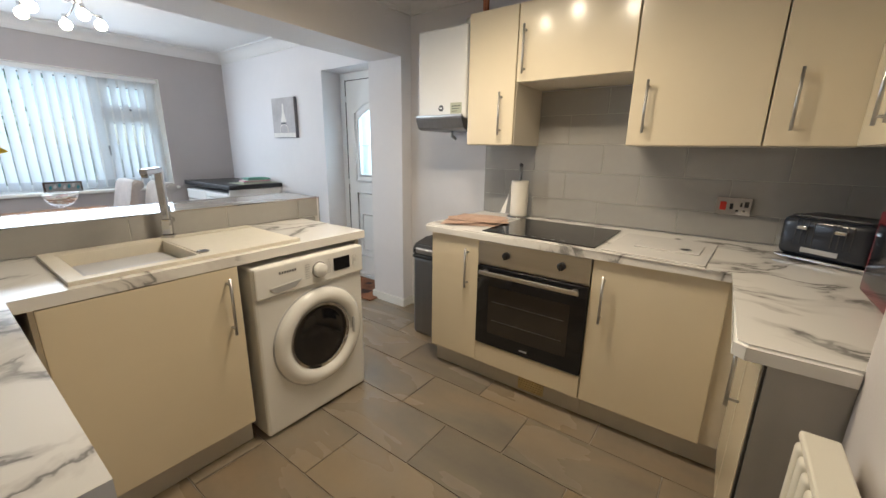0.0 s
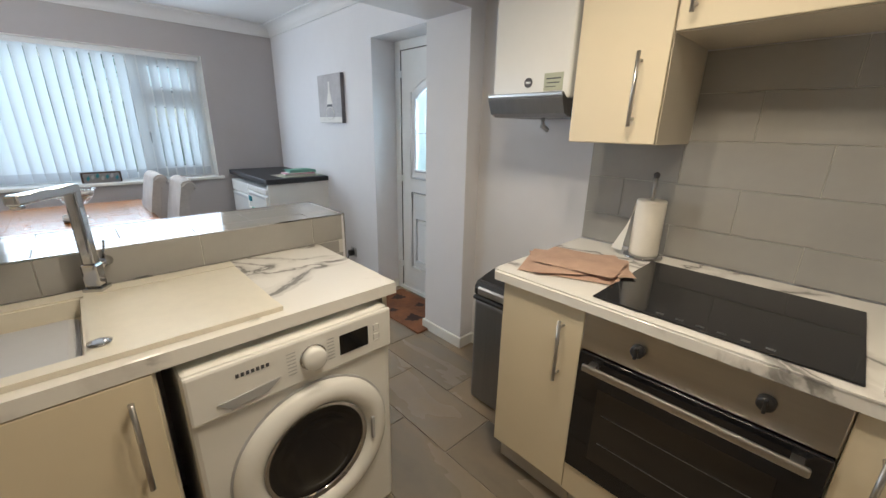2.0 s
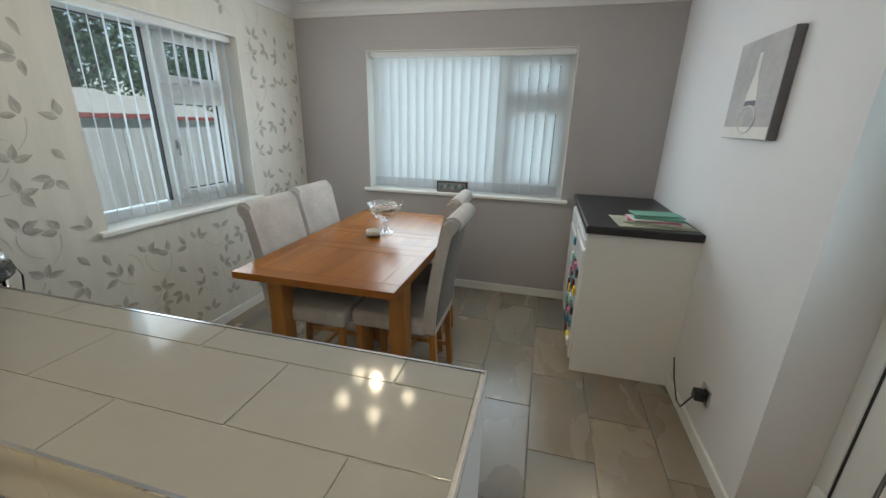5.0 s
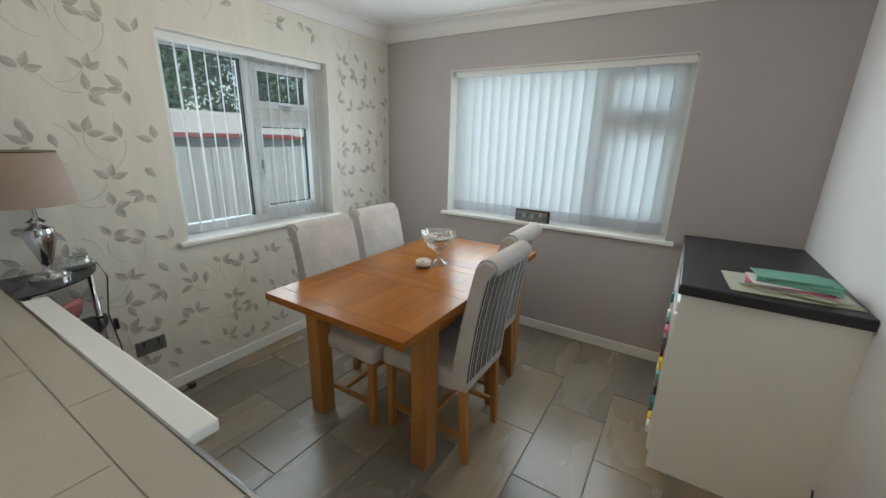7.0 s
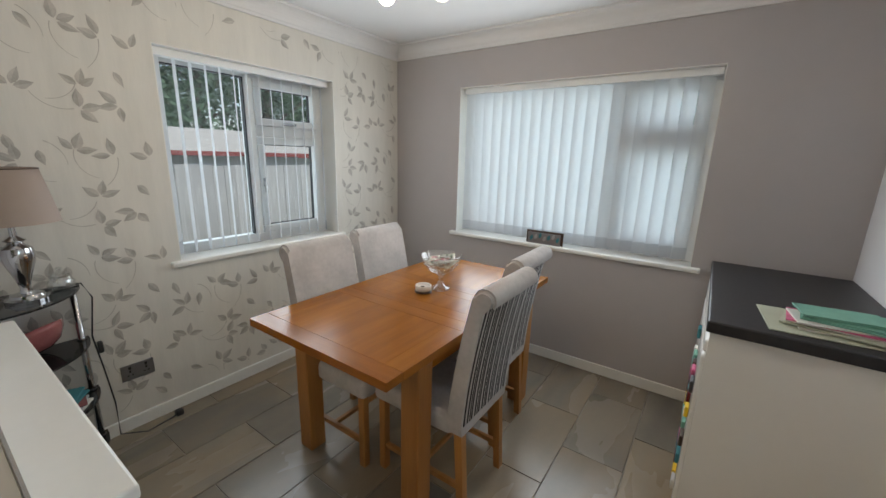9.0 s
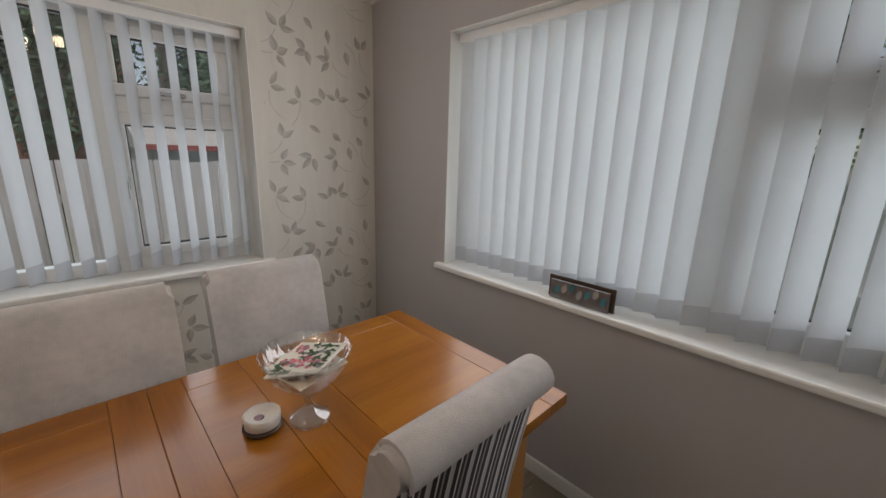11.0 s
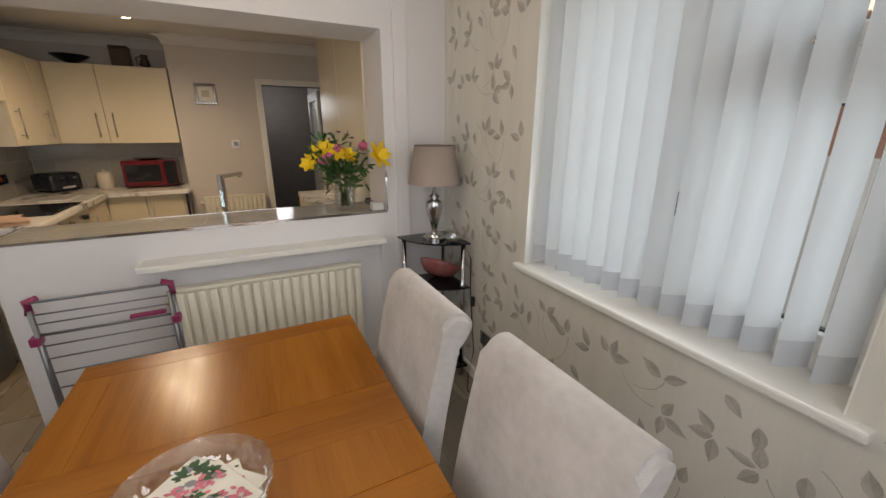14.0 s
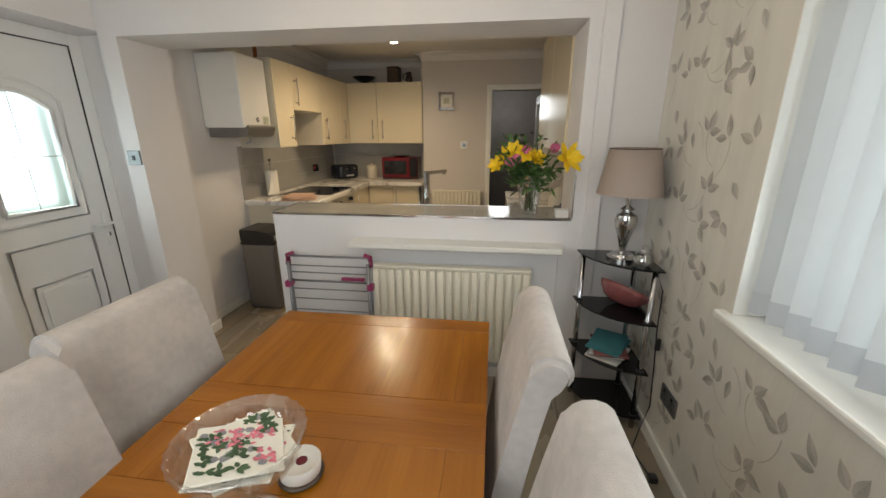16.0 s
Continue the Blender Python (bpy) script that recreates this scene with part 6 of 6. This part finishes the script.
# ---- wallpaper print ----
def leaf_print():
    r = random.Random(11)
    leaves, pale, vines = bmesh.new(), bmesh.new(), bmesh.new()

    def inside(x, z):
        return XW + 0.03 < x < XD0 - 0.03 and 0.12 < z < CEIL - 0.15 and not (SX0 - 0.06 < x < SX1 + 0.06 and SZ0 - 0.09 < z < SZ1 + 0.05)

    def leaf(x, z, a, ln, wd):
        if not all(inside(x + ln * k * math.cos(a), z + ln * k * math.sin(a)) for k in (0, 0.5, 1)):
            return
        d, s = (math.cos(a), math.sin(a)), (-math.sin(a), math.cos(a))
        bend = r.uniform(-0.16, 0.16)
        lift = r.uniform(0.0016, 0.0030)
        side = r.choice((1, -1))
        spine = (0.0, 0.14, 0.3, 0.48, 0.66, 0.83, 1.0)
        for target, sg, wide in ((leaves, side, 1.0), (pale, -side, r.uniform(0.75, 1.05))):
            def at(u, v):
                q = sg * v * wide * wd / 2 + bend * ln * u * u
                return target.verts.new((x + d[0] * ln * u + s[0] * q, YS + lift, z + d[1] * ln * u + s[1] * q))
            rim = [at(u, v) for u, v in zip(spine[1:-1], (0.62, 0.96, 1.0, 0.74, 0.36))]
            mid = [at(u, 0.0) for u in spine]
            target.faces.new(mid[::-1] + rim)

    def vine(x, z, a, sway, ln):
        p = None
        for k in range(13):
            t = k / 12
            x, z, a = x + ln / 12 * math.cos(a), z + ln / 12 * math.sin(a), a + sway / 12
            w = 0.0017 * (1.2 - 0.6 * t)
            q = (x - w * math.sin(a), z + w * math.cos(a), x + w * math.sin(a), z - w * math.cos(a))
            if p and inside(x, z) and inside(p[0], p[1]):
                vines.faces.new([vines.verts.new((c, YS + 0.0012, e)) for c, e in ((p[0], p[1]), (q[0], q[1]), (q[2], q[3]), (p[2], p[3]))])
            p = q

    # one drop of the paper, 0.53 m square: (across, up, heading in degrees, leaves)
    sprays = ((0.24, 0.50, 100, 3), (0.25, 0.385, 185, 3), (0.285, 0.215, 130, 3), (0.135, 0.18, 60, 2), (0.395, 0.20, 250, 1), (0.455, 0.455, 120, 3),
              (0.53, 0.43, 50, 2), (0.50, 0.275, 240, 1), (0.475, 0.135, 20, 3), (0.09, 0.045, 230, 1), (0.085, 0.42, 330, 3))
    runners = ((0.285, 0.215, -70, -1.6, 0.17), (0.24, 0.50, -75, 1.3, 0.14), (0.135, 0.18, -95, 0.9, 0.15), (0.25, 0.385, -20, 1.4, 0.16), (0.395, 0.24, 200, 1.2, 0.13), (0.475, 0.135, -110, -1.2, 0.13))
    drop = 0.53
    for col in range(-1, 7):
        for row in range(-1, 6):
            ox, oz = XW - 0.2 + drop * col, drop * row + (drop / 2 if col % 2 else 0) - 0.3
            for u, v, head, count in sprays:
                x, z = ox + u, oz + v
                h = radians(head) + r.uniform(-0.4, 0.4)
                x, z = x + r.uniform(-0.018, 0.018), z + r.uniform(-0.018, 0.018)
                for da in ((0.0,), (0.55, -0.75), (0.0, 1.05, -1.25))[count - 1]:
                    c = r.uniform(0.004, 0.012)
                    leaf(x + c * math.cos(h + da), z + c * math.sin(h + da), h + da + r.uniform(-0.15, 0.15), r.uniform(0.066, 0.084), r.uniform(0.032, 0.041))
            for u, v, head, sway, ln in runners:
                vine(ox + u, oz + v, radians(head), sway, ln)
    for nm, bm, mt in (("leaf_print", leaves, M_LEAF), ("pale_leaf_print", pale, M_LEAFPALE), ("vine_print", vines, M_VINE)):
        me = bpy.data.meshes.new(nm)
        bm.to_mesh(me)
        bm.free()
        me.materials.append(mt)
        ob = new(nm, me)
        ob.parent = wall_s
        tagged(ob, "silver grey leaf motif printed on the wallpaper", kind="stuff")


leaf_print()

# ---- outside ----
setting("ground", bx(-60, 60, -60, 60, -0.50, -0.30), M_GRASS, "green lawn around the house", "ground")


def fence(label, m, count):
    o = thing("garden_fence", label, "fence")
    me = mesh_of("board", bx(0, 0.118, -0.009, 0.009, -0.30, 1.34, bevel=0.003, seg=1), M_FENCE)
    for i in range(count):
        b = new("board", me)
        b.parent = o
        b.matrix_basis = pose(0.126 * i, 0.012 * (i % 2), random.uniform(-0.012, 0.012), 0, 0, 0)
    for z in (0.1, 1.0):
        part("rail", bx(0, 0.126 * count, -0.06, -0.012, z, z + 0.07), M_FENCE, o)
    o.matrix_basis = m


fence("weathered grey close-board garden fence", pose(-8.5, -1.55, 0), 72)
fence("weathered grey close-board garden fence", pose(-8.3, -1.5, 0, 0, 0, 90), 90)


def shed(label, x0, x1, y0, y1, h, rise):
    o = thing("garden_shed", label, "shed", ((x0 + x1) / 2, (y0 + y1) / 2, -0.30))
    a, b = (x1 - x0) / 2, (y1 - y0) / 2
    part("wall", bx(-a, a, -b, b, 0, h), M_FENCE, o)
    part("roof", extrude_outline([(-b - 0.15, h), (b + 0.15, h), (b + 0.15, h + 0.04), (0, h + rise), (-b - 0.15, h + 0.04)], "x", -a - 0.15, a + 0.15), M_ROOF, o, "pale felt roof")
    part("fascia", bx(-a - 0.15, a + 0.15, b + 0.155, b + 0.18, h - 0.02, h + 0.045), M_REDTRIM, o, "red painted fascia")


shed("timber garden shed with pale roof and red fascia", -5.6, -3.3, -5.4, -3.2, 1.75, 0.42)
shed("timber garden shed with pale roof and red fascia", -8.0, -6.0, -6.2, -4.2, 1.72, 0.42)


def tree(place, height, spread, seed):
    o = thing("garden_tree", "dark leafy tree behind the garden fence", "tree", place, "trees behind the fence")
    r = random.Random(seed)
    trunk = bmesh.new()
    tube([(0, 0, 0), (0.05, 0.02, height * 0.4), (0, 0.08, height * 0.8)], 0.13, 8, trunk)
    tips = []
    for i in range(16):
        a, z = r.uniform(0, 6.28), height * r.uniform(0.22, 0.85)
        tip = Vector((spread * math.cos(a) * r.uniform(0.5, 1), spread * math.sin(a) * r.uniform(0.5, 1), z + r.uniform(0.1, 1.0)))
        tube([(0, 0, z), tip * 0.5 + Vector((0, 0, z * 0.5 + 0.1)), tip], 0.035, 6, trunk)
        tips += [tip, tip * 0.6 + Vector((0, 0, z * 0.4))]
    part("trunk", trunk, M_BARK, o)
    verts, faces = [], []
    for tip in tips:
        for _ in range(210):
            c = tip + Vector((r.gauss(0, 0.42), r.gauss(0, 0.42), r.gauss(0, 0.38)))
            d = Vector((r.uniform(-1, 1), r.uniform(-1, 1), r.uniform(-1, 1))).normalized() * r.uniform(0.06, 0.12)
            s = d.cross(Vector((r.uniform(-1, 1), r.uniform(-1, 1), r.uniform(-1, 1)))).normalized() * 0.036
            k = len(verts)
            verts += [c - d, c + s, c + d, c - s]
            faces.append((k, k + 1, k + 2, k + 3))
    me = bpy.data.meshes.new("crown")
    me.from_pydata(verts, [], faces)
    me.materials.append(M_FOLIAGE)
    ob = new("crown", me)
    ob.parent = o


for i, (x, y, h) in enumerate(((-4.4, -8.0, 7.0), (-6.4, -8.6, 7.5), (-8.6, -9.0, 7.0), (-2.4, -9.0, 6.5), (-10.8, -7.5, 6.5), (-11.5, -3.0, 5.5), (-12.0, 1.5, 5.0))):
    tree((x, y, -0.3), h, 1.5, 20 + i)


def neighbour_house():
    o = thing("neighbour_house", "red brick house with tiled roof beyond the fence", "house", (-3.0, -14.0, -0.3))
    part("wall", bx(-1.0, 7.0, -3, 3, 0, 5.0), M_BRICK, o)
    part("roof", extrude_outline([(-3.3, 5.0), (3.3, 5.0), (0, 7.2)], "x", -1.3, 7.3), M_BRICK, o)
    for x in (0.5, 3.0):
        w = part("window", bx(x, x + 1.4, 3.0, 3.05, 2.9, 4.1), M_UPVC, o)
        part("pane", bx(x + 0.08, x + 1.32, 3.052, 3.06, 2.98, 4.02), M_BLACKGLASS, w)


neighbour_house()

# ---- tiles ----
def tile_mesh(w, h, d=0.003):
    return mesh_of("tile", bx(-w / 2, w / 2, -d, 0, -h / 2, h / 2, bevel=0.0009, seg=1), M_TILE)


tile_cache = {}


def tile(parent, w, h, m):
    key = (round(w, 3), round(h, 3))
    if key not in tile_cache:
        tile_cache[key] = tile_mesh(*key)
    t = new("tile", tile_cache[key])
    t.parent = parent
    t.matrix_basis = m


def tiled_run(parent, start, end, place, rows, pitch, offset, joint=0.0022, skip=None):
    """Rows of tiles in half bond along u from start to end; place(u, v) gives the pose of a tile's middle on the wall."""
    for k, (v0, v1) in enumerate(rows):
        u = start - pitch + (offset + (pitch / 2 if k % 2 else 0)) % pitch
        while u < end:
            a, b = max(u, start), min(u + pitch, end)
            if b - a > 0.02 and not (skip and skip((a + b) / 2, (v0 + v1) / 2)):
                tile(parent, b - a - joint, v1 - v0 - joint, place((a + b) / 2, (v0 + v1) / 2))
            u += pitch


rows_n = [(0.912, 1.045), (1.045, 1.215), (1.215, 1.385)]
back_n = setting("splashback_north", joined([(-0.20, XE2 - 0.005, YN - 0.005, YN - 0.0005, 0.911, 1.386), (0.189, 0.789, YN - 0.005, YN - 0.0005, 1.387, 1.70)]), M_GROUT, "pale grout behind taupe splashback tiles", "splashback")
tiled_run(back_n, -0.20, XE2 - 0.014, lambda u, v: pose(u, YN - 0.005, v), rows_n, 0.425, 0.39 + 0.2 + 0.2125 - 0.425)
tiled_run(back_n, 0.19, 0.788, lambda u, v: pose(u, YN - 0.005, v), [(1.385, 1.555), (1.555, 1.70)], 0.425, 0.2)
back_e = setting("splashback_east", bx(XE2 - 0.005, XE2 - 0.0005, 2.403, YN - 0.014, 0.911, 1.372), M_GROUT, "pale grout behind taupe splashback tiles", "splashback")
tiled_run(back_e, 2.405, YN - 0.016, lambda u, v: pose(XE2 - 0.005, u, v, 0, 0, -90), [(0.912, 1.045), (1.045, 1.215), (1.215, 1.37)], 0.425, 0.1)
# half wall: kitchen face, top and north end
setting("half_wall_end", bx(XD0, XD1 - 0.004, 2.8235, 2.8345, 0.0, HALF - 0.004), M_WALL, "white painted end of the half-height wall")
setting("half_wall_bed", joined([(XD1 - 0.012, XD1 - 0.0035, 1.075, 2.8225, 0.911, HALF - 0.012), (XD0, XD1 - 0.004, 1.075, 2.8225, HALF - 0.012, HALF - 0.0035), (XD1 - 0.012, XD1 - 0.0035, 2.684, 2.8225, 0.0, 0.9105)]), M_GROUT, "pale grout bed on the half-height wall", "wall")
tiled_run(half, 1.076, 2.822, lambda u, v: pose(XD1 - 0.0035, u, v, 0, 0, 90), [(0.912, HALF - 0.002)], 0.425, 0.33)
tiled_run(half, 1.076, 2.826, lambda u, v: pose(v, u, HALF - 0.0035, -90, 0, 0) @ pose(0, 0, 0, 0, 90, 0), [(XD0 + 0.001, -1.185), (-1.185, -1.02), (-1.02, XD1 - 0.002)], 0.425, 0.3275)
tiled_run(half, 2.686, 2.822, lambda u, v: pose(XD1 - 0.0035, u, v, 0, 0, 90), [(0.002, 0.17), (0.17, 0.34), (0.34, 0.51), (0.51, 0.68), (0.68, 0.85), (0.85, 0.910)], 0.425, 0.33)
setting("tile_trim", joined([(XD1 - 0.004, XD1 + 0.001, 1.076, 2.836, HALF - 0.004, HALF + 0.001), (XD0 - 0.004, XD0 + 0.001, 1.076, 2.836, HALF - 0.012, HALF + 0.001), (XD0, XD1, 2.833, 2.837, HALF - 0.004, HALF + 0.001),
                             (XD1 - 0.002, XD1 + 0.001, 2.832, 2.837, 0.002, HALF - 0.004), (XD0 - 0.003, XD0, 1.070, 1.079, HALF, 1.27)]), M_CHROME, "slim chrome edge trim on the tiled ledge", "trim")

# floor tiles
floor_ob = bpy.data.objects["floor"]
slate_cache = {}
rf = random.Random(5)
ROW, LONG = 0.305, 0.61
for row in range(-6, 7):
    y0, y1 = max(2.348 + ROW * row, 0.68), min(2.348 + ROW * (row + 1), YN + 0.22)
    if y1 - y0 < 0.03:
        continue
    for col in range(-8, 8):
        x0 = (0.285 if row % 2 == 0 else -0.02) + LONG * col
        a, b = max(x0, XW), min(x0 + LONG, 4.2)
        if b - a < 0.03:
            continue
        key = (round(b - a, 3), round(y1 - y0, 3))
        if key not in slate_cache:
            w, d = key[0] - 0.004, key[1] - 0.004
            slate_cache[key] = mesh_of("tile", bx(-w / 2, w / 2, -d / 2, d / 2, -0.006, 0.0, bevel=0.0016, seg=1), M_SLATE)
        t = new("tile", slate_cache[key])
        t.parent = floor_ob
        t.location = ((a + b) / 2, (y0 + y1) / 2, 0.002 + rf.uniform(-0.0008, 0.0008))
